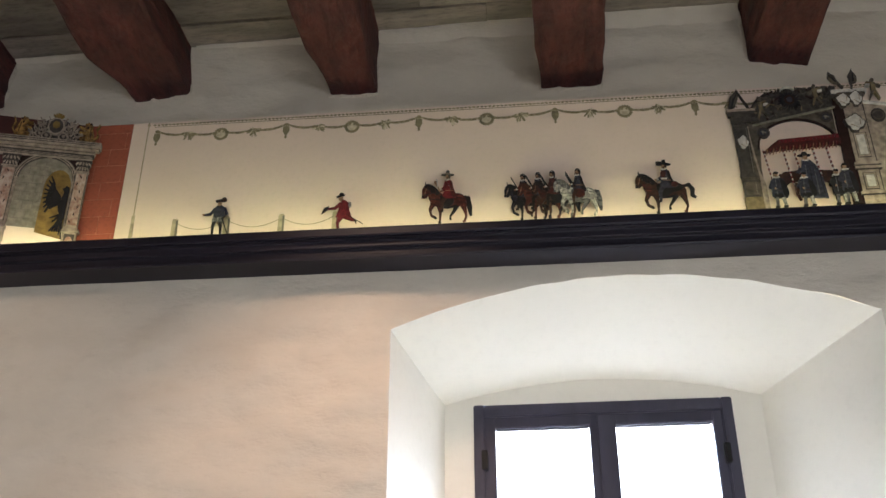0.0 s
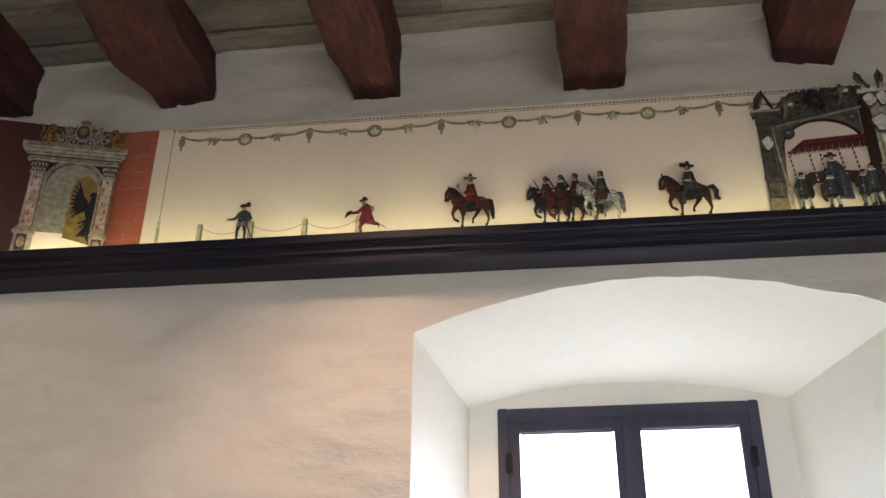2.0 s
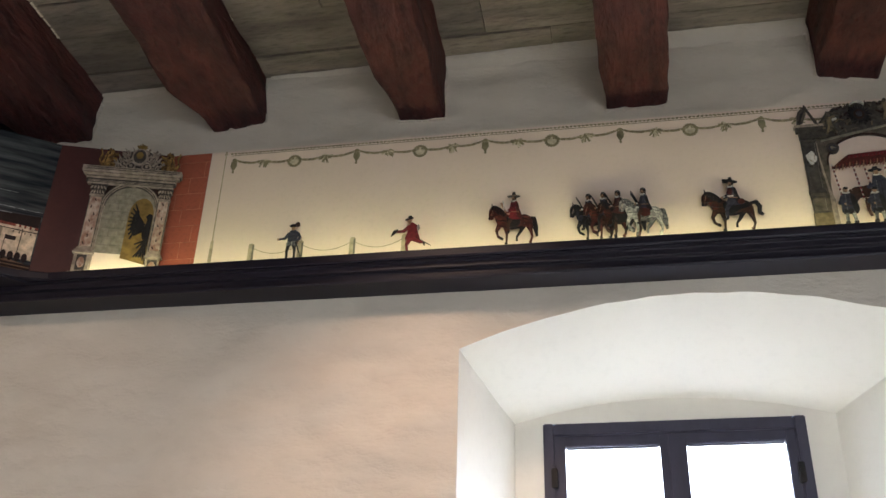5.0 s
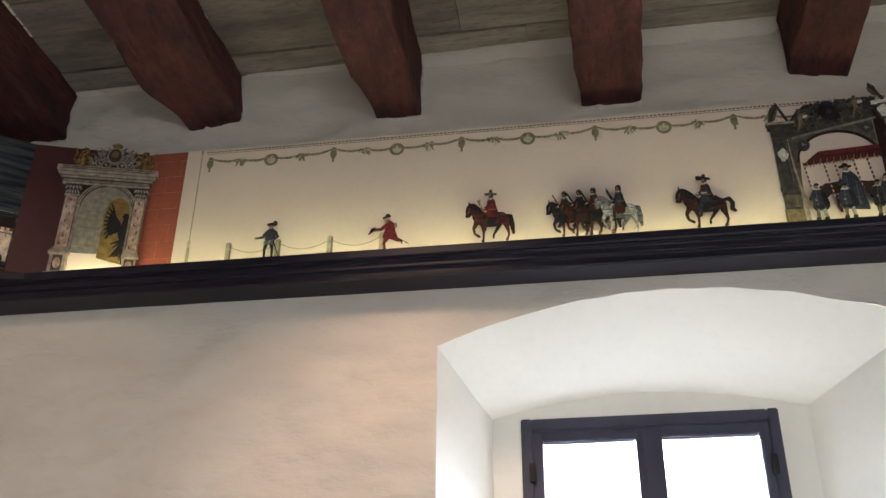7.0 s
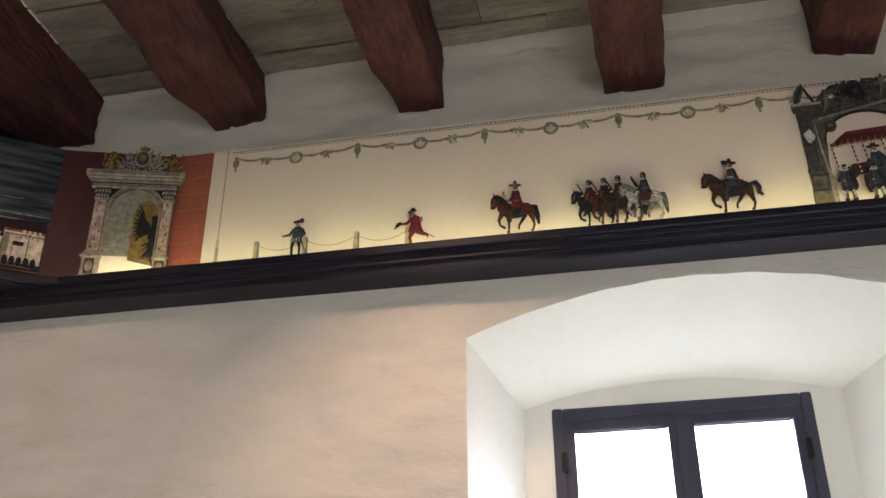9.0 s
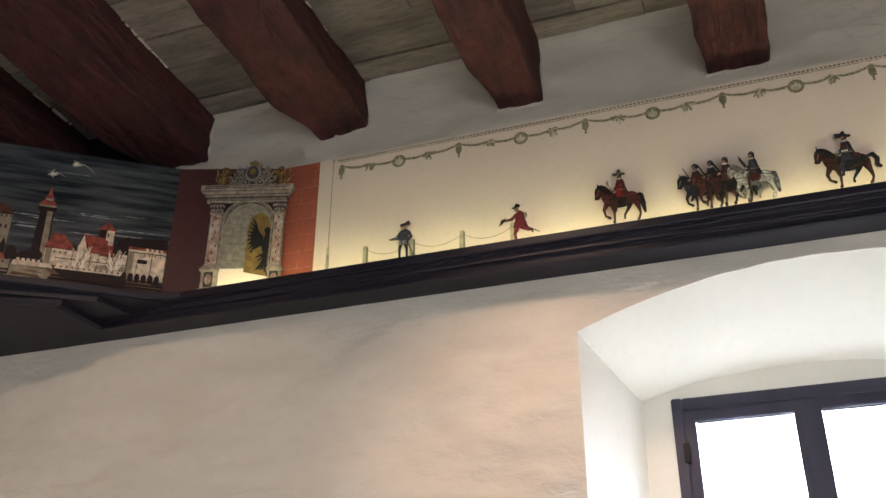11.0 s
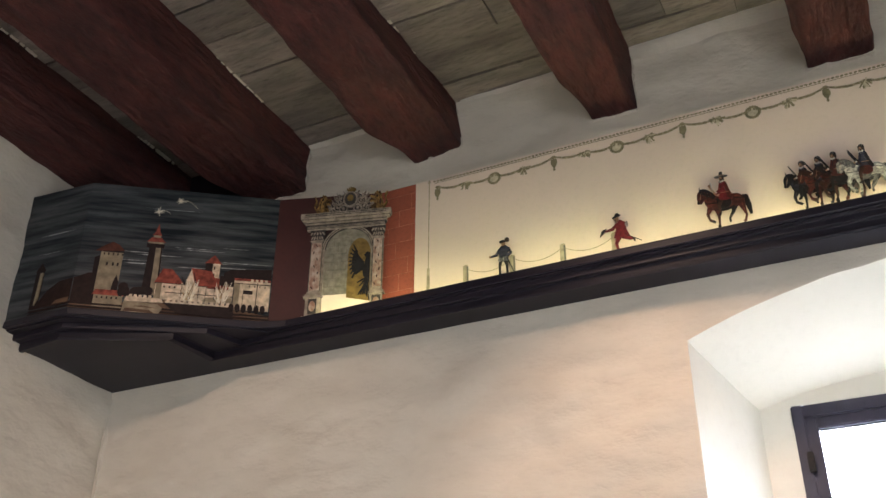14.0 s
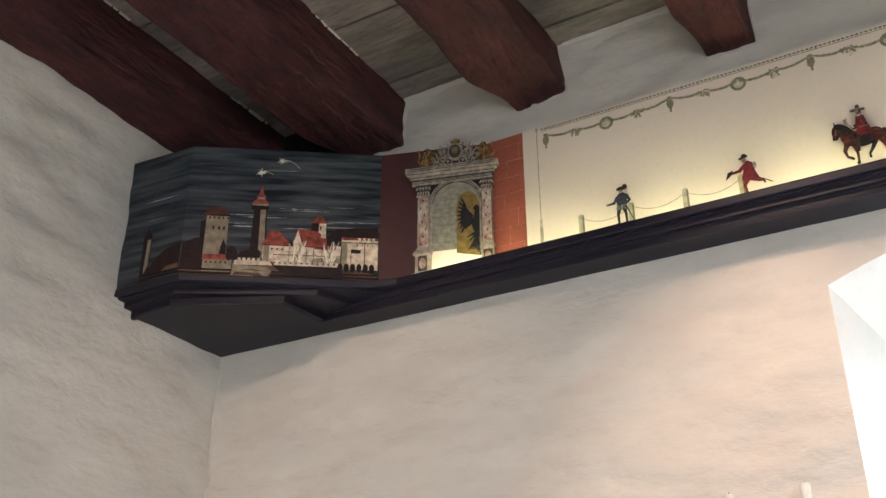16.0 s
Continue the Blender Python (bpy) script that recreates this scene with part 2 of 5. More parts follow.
# ---- large structure ----
XW, XE, YS, YN, TOP = -2.78, 6.4, -3.0, 3.0, 4.42
BACK = 0.10  # the wall steps back above the frieze
finish("floor", box(XW - 0.3, XE + 0.3, YS - 0.3, YN + 0.3, -0.2, 0.0), M_FLOOR)
tagged(bpy.data.objects["floor"], "plain unseen floor of the hall, made pale to bounce light", "floor", kind="structure")

# north wall with the splayed window recess
RL, RR, SPRING, CROWN, SILL = -0.318, 1.223, 3.055, 3.213, 1.35
IL, IR, ISPRING, ICROWN, YI = -0.187, 0.919, 2.948, 3.026, 3.45
N_ARCH = 44


def arch_line(x0, x1, spring, crown, y, jag=0.0):
    pts = []
    for k in range(N_ARCH + 1):
        f = k / N_ARCH
        x = x0 + (x1 - x0) * f
        h = 1 - abs(2 * f - 1) ** 2.0
        pts.append((x, y, spring + (crown - spring) * h + jag * noise.noise((x * 9, y, 3.3))))
    return pts


def north_wall():
    bm = bmesh.new()
    front = arch_line(RL, RR, SPRING, CROWN, YN, 0.005)

    def patch(xs, zs_of):
        rows = [[bm.verts.new((x, YN, z)) for z in zs_of(i, x)] for i, x in enumerate(xs)]
        for a, b in zip(rows, rows[1:]):
            for k in range(len(a) - 1):
                bm.faces.new((a[k], b[k], b[k + 1], a[k + 1]))

    zs_low = np.linspace(0, SILL, 12)
    zs_mid = np.linspace(SILL, SPRING, 100)
    def side(xs, edge):
        def f(i, x):
            return [*zs_low[:-1], *zs_mid[:-1], *np.linspace(SPRING, TOP, 50)]
        patch(xs, f)
    side(np.linspace(XW - 0.02, RL, 130), 0)
    side(np.linspace(RR, XE + 0.3, 110), 1)
    patch([p[0] for p in front], lambda i, x: list(np.linspace(front[i][2], TOP, 50)))
    patch([p[0] for p in front], lambda i, x: list(zs_low))
    bmesh.ops.remove_doubles(bm, verts=bm.verts, dist=0.0005)
    trowel(bm, 1)
    for v in bm.verts:
        if v.co.z > 3.90:
            v.co.y += BACK
    # outer skin and thickness round the recess
    for x0, x1 in ((XW - 0.3, RL - 0.02), (RR + 0.02, XE + 0.3)):
        add_box(bm, x0, x1, YN + 0.13, YN + 0.75, 0, TOP)
    add_box(bm, RL - 0.02, RR + 0.02, YN + 0.13, YN + 0.75, CROWN + 0.03, TOP)
    add_box(bm, RL - 0.02, RR + 0.02, YN + 0.13, YN + 0.75, 0, SILL - 0.02)
    return finish("wall_north", bm, M_PLASTER, smooth=True)


def window_recess():
    bm = bmesh.new()
    def ring(x0, x1, spring, crown, y, jag):
        left = [(x0, y, z) for z in np.linspace(SILL, spring, 16)[:-1]]
        right = [(x1, y, z) for z in np.linspace(spring, SILL, 16)[1:]]
        return left + arch_line(x0, x1, spring, crown, y, jag) + right
    rows = []
    for k in range(9):
        f = k / 8
        g = lambda a, b: a + (b - a) * f
        rows.append([bm.verts.new(p) for p in ring(g(RL, IL), g(RR, IR), g(SPRING, ISPRING), g(CROWN, ICROWN), g(YN, YI), 0.005 * (1 - f))])
    for a, b in zip(rows, rows[1:]):
        for k in range(len(a) - 1):
            bm.faces.new((a[k], a[k + 1], b[k + 1], b[k]))
    creases = [(a[k], b[k]) for a, b in zip(rows, rows[1:]) for k in (15, 15 + N_ARCH)]
    bmesh.ops.split_edges(bm, edges=[bm.edges.get(pair) for pair in creases])
    sill = [bm.verts.new(p) for p in ((RL, YN, SILL), (RR, YN, SILL), (IR, YI, SILL), (IL, YI, SILL))]
    bm.faces.new(sill)
    for v in bm.verts:
        if v.co.y > YN + 0.01:
            v.co.x += 0.004 * noise.noise(v.co * 5)
            v.co.z += 0.004 * noise.noise(v.co * 5 + Vector((7, 0, 0)))
    # plaster face round the window
    wl, wr, wt = -0.083, 0.816, 2.942
    xs = sorted({*np.linspace(IL - 0.01, IR + 0.01, 40), wl, wr})
    def crown(x):
        f = (x - IL + 0.01) / (IR - IL + 0.02)
        return ISPRING + (ICROWN + 0.01 - ISPRING) * (1 - abs(2 * f - 1) ** 2)
    for xa, xb in zip(xs, xs[1:]):
        lo = wt if wl < (xa + xb) / 2 < wr else SILL
        bm.faces.new([bm.verts.new(p) for p in ((xa, YI, lo), (xb, YI, lo), (xb, YI, crown(xb)), (xa, YI, crown(xa)))])
    ob = finish("trim", bm, M_REVEAL, smooth=True)
    return tagged(ob, "splayed white plaster reveal of the arched window recess", "window reveal", kind="structure")


tagged(north_wall(), "uneven warm beige lime plaster wall with window recess", "wall", kind="structure")
window_recess()


def plain_wall(name, x0, x1, y0, y1, label):
    bm = bmesh.new()
    add_box(bm, x0, x1, y0, y1, 0, TOP)
    return tagged(finish(name, bm, M_PLASTER), label, "wall", kind="structure")


def west_wall():
    bm = bmesh.new()
    ys, zs = np.linspace(YS, YN + 0.12, 190), np.linspace(0, TOP, 130)
    rows = [[bm.verts.new((XW, y, z)) for z in zs] for y in ys]
    for a, b in zip(rows, rows[1:]):
        for k in range(len(a) - 1):
            bm.faces.new((a[k], b[k], b[k + 1], a[k + 1]))
    trowel(bm, 0)
    add_box(bm, XW - 0.3, XW - 0.03, YS - 0.3, YN + 0.1, 0, TOP)
    return tagged(finish("wall_west", bm, M_PLASTER, smooth=True), "uneven pale beige lime plaster side wall", "wall", kind="structure")


west_wall()
plain_wall("wall_east", XE + 0.35, XE + 0.6, YS - 0.3, YN, "plain plaster wall closing the hall")
plain_wall("wall_south", XW - 0.3, XE + 0.35, YS - 0.55, YS - 0.3, "plain plaster wall closing the hall")


def ceiling():
    """Boards that run along the north wall, with open joints; one mesh."""
    bm = bmesh.new()
    rng = random.Random(4)
    y = YN + BACK + 0.05
    while y > YS - 0.3:
        w = rng.uniform(0.17, 0.25)
        x = XW - 0.3
        while x < XE + 0.3:
            run = rng.uniform(1.4, 3.2)
            z = 4.387 + rng.uniform(-0.006, 0.006)
            add_box(bm, x, min(x + run, XE + 0.34) - 0.003, y - w + rng.uniform(0.004, 0.011), y, z, z + 0.025)
            x += run
        y -= w
    add_box(bm, XW - 0.3, XE + 0.34, YS - 0.3, YN + 0.75, TOP + 0.005, TOP + 0.2)
    return tagged(finish("ceiling", bm, M_PLANK), "old grey-brown wooden board ceiling with open joints", "ceiling", kind="structure")


ceiling()


def beam(x0, x1, left, right, wane, lean, seed):
    """A hewn timber that runs away from the north wall; wane: how far it widens past its trimmed end; lean: inset of its upper east edge."""
    bm = bmesh.new()
    ys = np.linspace(YN + BACK + 0.06, YS - 0.3, 170)
    c = 0.010
    top, low = 4.396, lambda x: left + (right - left) * (x - x0) / (x1 - x0)
    prof = [(x0, top), (x0, left + 0.15), (x0, left + c), (x0 + c * 0.3, left + c * 0.3)]
    prof += [(x, low(x)) for x in np.linspace(x0 + c, x1 - c, 6)]
    prof += [(x1 - c * 0.3, right + c * 0.3), (x1, right + c), (x1 - lean * 0.5, right + 0.15), (x1 - lean, top)]
    rows = []
    for y in ys:
        row = []
        f = min(1.0, max(0.0, (3.03 - y) / 0.24))
        grow = wane * f * f * (3 - 2 * f)
        for x, z in prof:
            p = Vector((x * 3 + seed, y * 1.6, z * 3))
            k = 0.0 if z > 4.39 else 1.0
            side = (x1 - x) / (x1 - x0)
            row.append(bm.verts.new((x - grow * side + 0.013 * noise.noise(p) + 0.010 * noise.noise(p * 4) + 0.005 * noise.noise(p * 13), y, z + k * (0.009 * noise.noise(p + Vector((9, 0, 0))) + 0.008 * noise.noise(p * 5) + 0.005 * noise.noise(p * 12)))))
        rows.append(row)
    for a, b in zip(rows, rows[1:]):
        for k in range(len(a) - 1):
            bm.faces.new((a[k], a[k + 1], b[k + 1], b[k]))
    bm.faces.new(rows[0])
    bm.faces.new(rows[-1])
    ob = finish("ceiling_beam", bm, M_BEAM)
    return tagged(ob, "rough hewn dark red-brown timber ceiling beam", "beam", "ceiling beams", "structure")


BEAMS = (
    (-2.86, -2.593, 4.085, 4.11, 0.0, 0.0),
    (-2.21, -1.932, 4.134, 4.134, 0.07, 0.0),
    (-1.372, -1.160, 4.122, 4.158, 0.085, 0.03),
    (-0.597, -0.412, 4.088, 4.085, 0.04, 0.0),
    (0.213, 0.440, 4.052, 4.056, 0.015, 0.0),
    (0.984, 1.202, 4.134, 4.085, -0.02, 0.0),
    (1.75, 1.98, 4.10, 4.10, 0.0, 0.0),
    (2.52, 2.75, 4.10, 4.10, 0.0, 0.0),
    (3.28, 3.50, 4.10, 4.10, 0.0, 0.0),
    (4.05, 4.27, 4.10, 4.10, 0.0, 0.0),
    (4.82, 5.04, 4.10, 4.10, 0.0, 0.0),
    (5.60, 5.82, 4.10, 4.10, 0.0, 0.0),
)
for i, row in enumerate(BEAMS):
    beam(*row, i * 5.1)


def lime_crumbs(x, seed):
    """Broken lime line where the boards lie on a beam."""
    bm = bmesh.new()
    y = 3.08
    rng = random.Random(seed)
    while y > 0.6:
        run = rng.uniform(0.008, 0.040)
        if noise.noise((y * 3.1, seed, 0.4)) + 0.5 * noise.noise((y * 13, seed, 2.0)) > 0.12:
            w = rng.uniform(0.0008, 0.0032)
            dx = 0.013 * noise.noise((x * 3, y * 1.6, 13.0))
            ring = [(x + dx - 0.02, y), (x + dx + w, y), (x + dx + w * 0.6, y - run * 0.5), (x + dx + w, y - run), (x + dx - 0.02, y - run)]
            lo = [bm.verts.new((a, b, 4.381 - w * 0.7)) for a, b in ring]
            hi = [bm.verts.new((a, b, 4.392)) for a, b in ring]
            bm.faces.new(lo)
            for k in range(5):
                bm.faces.new((lo[k], lo[(k + 1) % 5], hi[(k + 1) % 5], hi[k]))
        y -= run + rng.uniform(0.0, 0.02)
    tagged(finish("trim", bm, M_PLASTER), "broken lime line between beam and boards", "plaster edge", kind="structure")


def plaster_collar(x0, x1, left, right, wane, lean, seed):
    """Ragged lime pressed round a beam where it enters the wall."""
    corners = [(x0, 4.37), (x0, left), (x1, right), (x1 - lean, 4.37)]
    rows, bm = [], bmesh.new()
    for (xa, za), (xb, zb) in zip(corners, corners[1:]):
        long = math.hypot(xb - xa, zb - za)
        nx, nz = (zb - za) / long, -(xb - xa) / long
        n = int(long / 0.007)
        for k in range(n + 1):
            x, z = xa + (xb - xa) * k / n, za + (zb - za) * k / n
            w = max(0.0, 0.002 + 0.011 * noise.noise((x * 23 + seed, z * 23, 1.0)) + 0.006 * noise.noise((x * 70, z * 70, seed)))
            y = YN + BACK + relief(x, z)
            rows.append([bm.verts.new(q) for q in ((x - 0.015 * nx, y - 0.004 - w * 0.6, z - 0.015 * nz), (x + w * 0.5 * nx, y - 0.006 - w * 0.8, z + w * 0.5 * nz), (x + (w * 1.6 + 0.004) * nx, y + 0.008, z + (w * 1.6 + 0.004) * nz))])
    for a, b in zip(rows, rows[1:]):
        for k in (0, 1):
            bm.faces.new((a[k], b[k], b[k + 1], a[k + 1]))
    tagged(finish("trim", bm, M_PLASTER), "ragged lime collar round a beam end", "plaster edge", kind="structure")


for i, row in enumerate(BEAMS[1:6]):
    plaster_collar(*row, i * 2.3)

for i, x in enumerate((-2.588, -1.930, -1.188, -0.410)):
    lime_crumbs(x, i + 1)


# dark sheet added over the wall where shade lies above the bay
tagged(finish("trim", box(-2.60, -2.20, 3.07, 3.095, 3.70, 4.386), M_LEDGE), "added dark sheet for the shade between corner beams", "infill board", kind="structure")


def lime_edge(x0, x1, seed):
    """The ragged whitewash edge where the wall meets the boards."""
    bm = bmesh.new()
    n = int((x1 - x0) / 0.012)
    rows = []
    for k in range(n + 1):
        x = x0 + (x1 - x0) * k / n
        h = 0.007 + 0.006 * noise.noise((x * 14 + seed, 0.3, 0)) + 0.003 * noise.noise((x * 50, 2.3, seed))
        h += 0.036 * min(1.0, max(0.0, (x + 0.9) / 0.9))
        y = YN + BACK
        rows.append([bm.verts.new(p) for p in ((x, y + 0.03, 4.374 - h), (x, y - 0.006 - h * 0.4, 4.380 - h), (x, y - 0.010 - h * 0.6, 4.389))])
    for a, b in zip(rows, rows[1:]):
        bm.faces.new((a[0], b[0], b[1], a[1]))
        bm.faces.new((a[1], b[1], b[2], a[2]))
    tagged(finish("trim", bm, M_PLASTER, smooth=True), "ragged whitewash edge between wall and ceiling boards", "plaster edge", kind="structure")


for i, (x0, x1) in enumerate(((-1.93, -1.372), (-1.16, -0.597), (-0.412, 0.213), (0.44, 0.984), (1.202, 1.75))):
    lime_edge(x0, x1, i * 3.7)


# ---- window ----
def window():
    win = tagged(holder("window_1", 0.37, 3.5, SILL), "dark brown wooden two-light casement window, blown-out daylight behind", "window", kind="structure")
    loc = Matrix.Translation((-0.37, -3.5, -SILL))
    def p(name, bm, mat, parent=win, label=""):
        bm.transform(loc)
        return part(name, bm, mat, parent, label)
    x0, x1, z0, z1 = -0.084, 0.817, SILL + 0.01, 2.943
    fr = bmesh.new()
    add_box(fr, x0, x0 + 0.038, 3.44, 3.52, z0, z1, 0.004)
    add_box(fr, x1 - 0.038, x1, 3.44, 3.52, z0, z1, 0.004)
    add_box(fr, x0 + 0.038, x1 - 0.038, 3.442, 3.52, z1 - 0.045, z1 - 0.001, 0.004)
    add_box(fr, x0 + 0.038, x1 - 0.038, 3.442, 3.52, z0, z0 + 0.045, 0.004)
    p("window_frame", fr, M_FRAME)
    for k, (a, b) in enumerate(((x0 + 0.033, 0.3665), (0.3675, x1 - 0.033))):
        sash = bmesh.new()
        la, lb = (0.043, 0.045) if k == 0 else (0.045, 0.039)
        add_box(sash, a, a + la, 3.453, 3.50, z0 + 0.04, z1 - 0.04, 0.004)
        add_box(sash, b - lb, b, 3.453, 3.50, z0 + 0.04, z1 - 0.04, 0.004)
        add_box(sash, a + la, b - lb, 3.455, 3.50, z1 - 0.084, z1 - 0.041, 0.004)
        add_box(sash, a + la, b - lb, 3.455, 3.50, z0 + 0.041, z0 + 0.10, 0.004)
        s = p("sash", sash, M_FRAME)
        pane = p("pane", box(a + la - 0.006, b - lb + 0.006, 3.474, 3.479, z0 + 0.09, z1 - 0.078), M_GLASS, s)
        pane.visible_shadow = False
        hx = a + 0.004 if k == 0 else b - 0.004
        for hz in (z1 - 0.20, z0 + 0.25):
            p("hinge", box(hx - 0.011, hx + 0.011, 3.432, 3.456, hz - 0.035, hz + 0.035, 0.003), M_IRON, s, "dark iron hinge")
    p("cover_strip", box(0.348, 0.386, 3.440, 3.4545, z0 + 0.05, z1 - 0.05, 0.004), M_FRAME)
    return win


window()


def corner_crack():
    """Ragged lime patching down the north-west corner."""
    bm = bmesh.new()
    rows = []
    for k in range(90):
        z = 1.2 + 2.05 * k / 89
        w = max(0.001, 0.002 + 0.010 * noise.noise((z * 9, 1.7, 0.3)) + 0.005 * noise.noise((z * 31, 5.7, 0.3)))
        rows.append([bm.verts.new(q) for q in ((-2.80, 3.03, z), (-2.778 + w * 0.2, 2.990 - w, z), (-2.772 + w * 0.3, 2.989, z), (-2.774 + w, 2.994, z), (-2.75 + w, 3.03, z))])
    for p, q in zip(rows, rows[1:]):
        for k in range(4):
            bm.faces.new((p[k], p[k + 1], q[k + 1], q[k]))
    tagged(finish("trim", bm, M_PLASTER), "ragged pale lime patching down the wall corner", "corner patching", kind="structure")


corner_crack()


# ---- shelf along the wall, with the corner bay ----
LOW = [(-2.79, 2.500), (-2.57, 2.472), (-2.21, 2.628), (-2.20, 2.880), (2.2, 2.895)]
OUT = [(-2.79, 2.383), (-2.455, 2.392), (-1.875, 2.800), (-1.78, 2.830), (2.2, 2.830)]


def between(f, inset=0.0):
    pts = [(a[0] + (b[0] - a[0]) * f, a[1] + (b[1] - a[1]) * f) for a, b in zip(LOW, OUT)]
    return [(x, y + inset) for x, y in pts]


def even(pts_rows):
    """The same number of steps on every line, so that the skins close."""
    steps = [max(2, int(math.hypot(b[0] - a[0], b[1] - a[1]) / 0.25)) for a, b in zip(LOW, LOW[1:])]
    out = []
    for pts, z in pts_rows:
        fine = []
        for (a, b), k in zip(zip(pts, pts[1:]), steps):
            fine += [(a[0] + (b[0] - a[0]) * i / k, a[1] + (b[1] - a[1]) * i / k) for i in range(k)]
        fine.append(pts[-1])
        out.append((fine, z))
    return out


def skin(rows):
    bm = bmesh.new()
    lines = [[bm.verts.new((x, y, z + SLOPE * x)) for x, y in pts] for pts, z in even(rows)]
    for a, b in zip(lines, lines[1:]):
        for k in range(len(a) - 1):
            bm.faces.new((a[k], a[k + 1], b[k + 1], b[k]))
    return bm


def shelf():
    sh = tagged(holder("display_shelf", 0, 2.9, 3.27), "dark stained moulded wooden display shelf with corner bay", "shelf")
    loc = Matrix.Translation((0, -2.9, -3.27))
    def p(name, bm, mat, label="", parent=sh):
        bm.transform(loc)
        return part(name, bm, mat, parent, label)
    wall_line = [(-2.79, 3.02), (-2.70, 3.02), (-2.50, 3.02), (-2.20, 3.02), (2.2, 3.02)]
    p("soffit", skin([(wall_line, 3.267), (LOW, 3.267)]), M_LEDGE, "flat dark soffit board")
    p("bead", skin([(between(0.0, 0.004), 3.267), (between(0.0, 0.002), 3.258), (between(0.10), 3.258), (between(0.14), 3.266), (between(0.14), 3.274)]), M_LEDGE)
    p("moulding", skin([(between(0.14), 3.268), (between(0.14), 3.287), (between(0.17), 3.290), (between(0.44), 3.290), (between(0.47), 3.292), (between(0.47), 3.309), (between(0.50), 3.312), (between(0.80), 3.312), (between(0.80), 3.320)]), M_LEDGE)
    p("fascia", skin([(between(0.78), 3.318), (between(0.97), 3.316), (between(1.0), 3.320), (between(1.0), 3.341), (between(0.98), 3.345), (between(0.82), 3.345), (between(0.80), 3.322)]), M_LEDGE)
    deck = [(-2.79, 3.0), (-2.70, 3.0), (-2.50, 3.0), (-2.20, 2.99), (2.2, 2.99)]
    p("deck", skin([(between(0.9), 3.324), (deck, 3.324)]), M_LEDGE, "dark inner shelf board")
    led = box(-1.66, 2.0, 2.846, 2.856, 3.326, 3.330)
    for v in led.verts:
        v.co.z += SLOPE * v.co.x
    p("led_strip", led, M_LED, "warm yellow glowing light strip")
    return sh


shelf()

# ---- painted frieze boards ----
MAIN = Board((-1.46, 2.97), (2.0, 2.97))
RED = Board((-1.868, 2.838), (-1.46, 2.97))
OBL = Board((-2.48, 2.41), (-1.868, 2.838))
LEFT = Board((-2.785, 2.388), (-2.48, 2.41))
TOPZ, BOTZ = 3.915, 3.326


def mx(x):
    return x + 1.46


def sheet(board, s0, s1, z0=BOTZ, z1=TOPZ, d0=-0.012, d1=0.0):
    return board.rect(bmesh.new(), s0, s1, z0, z1, d0, d1)


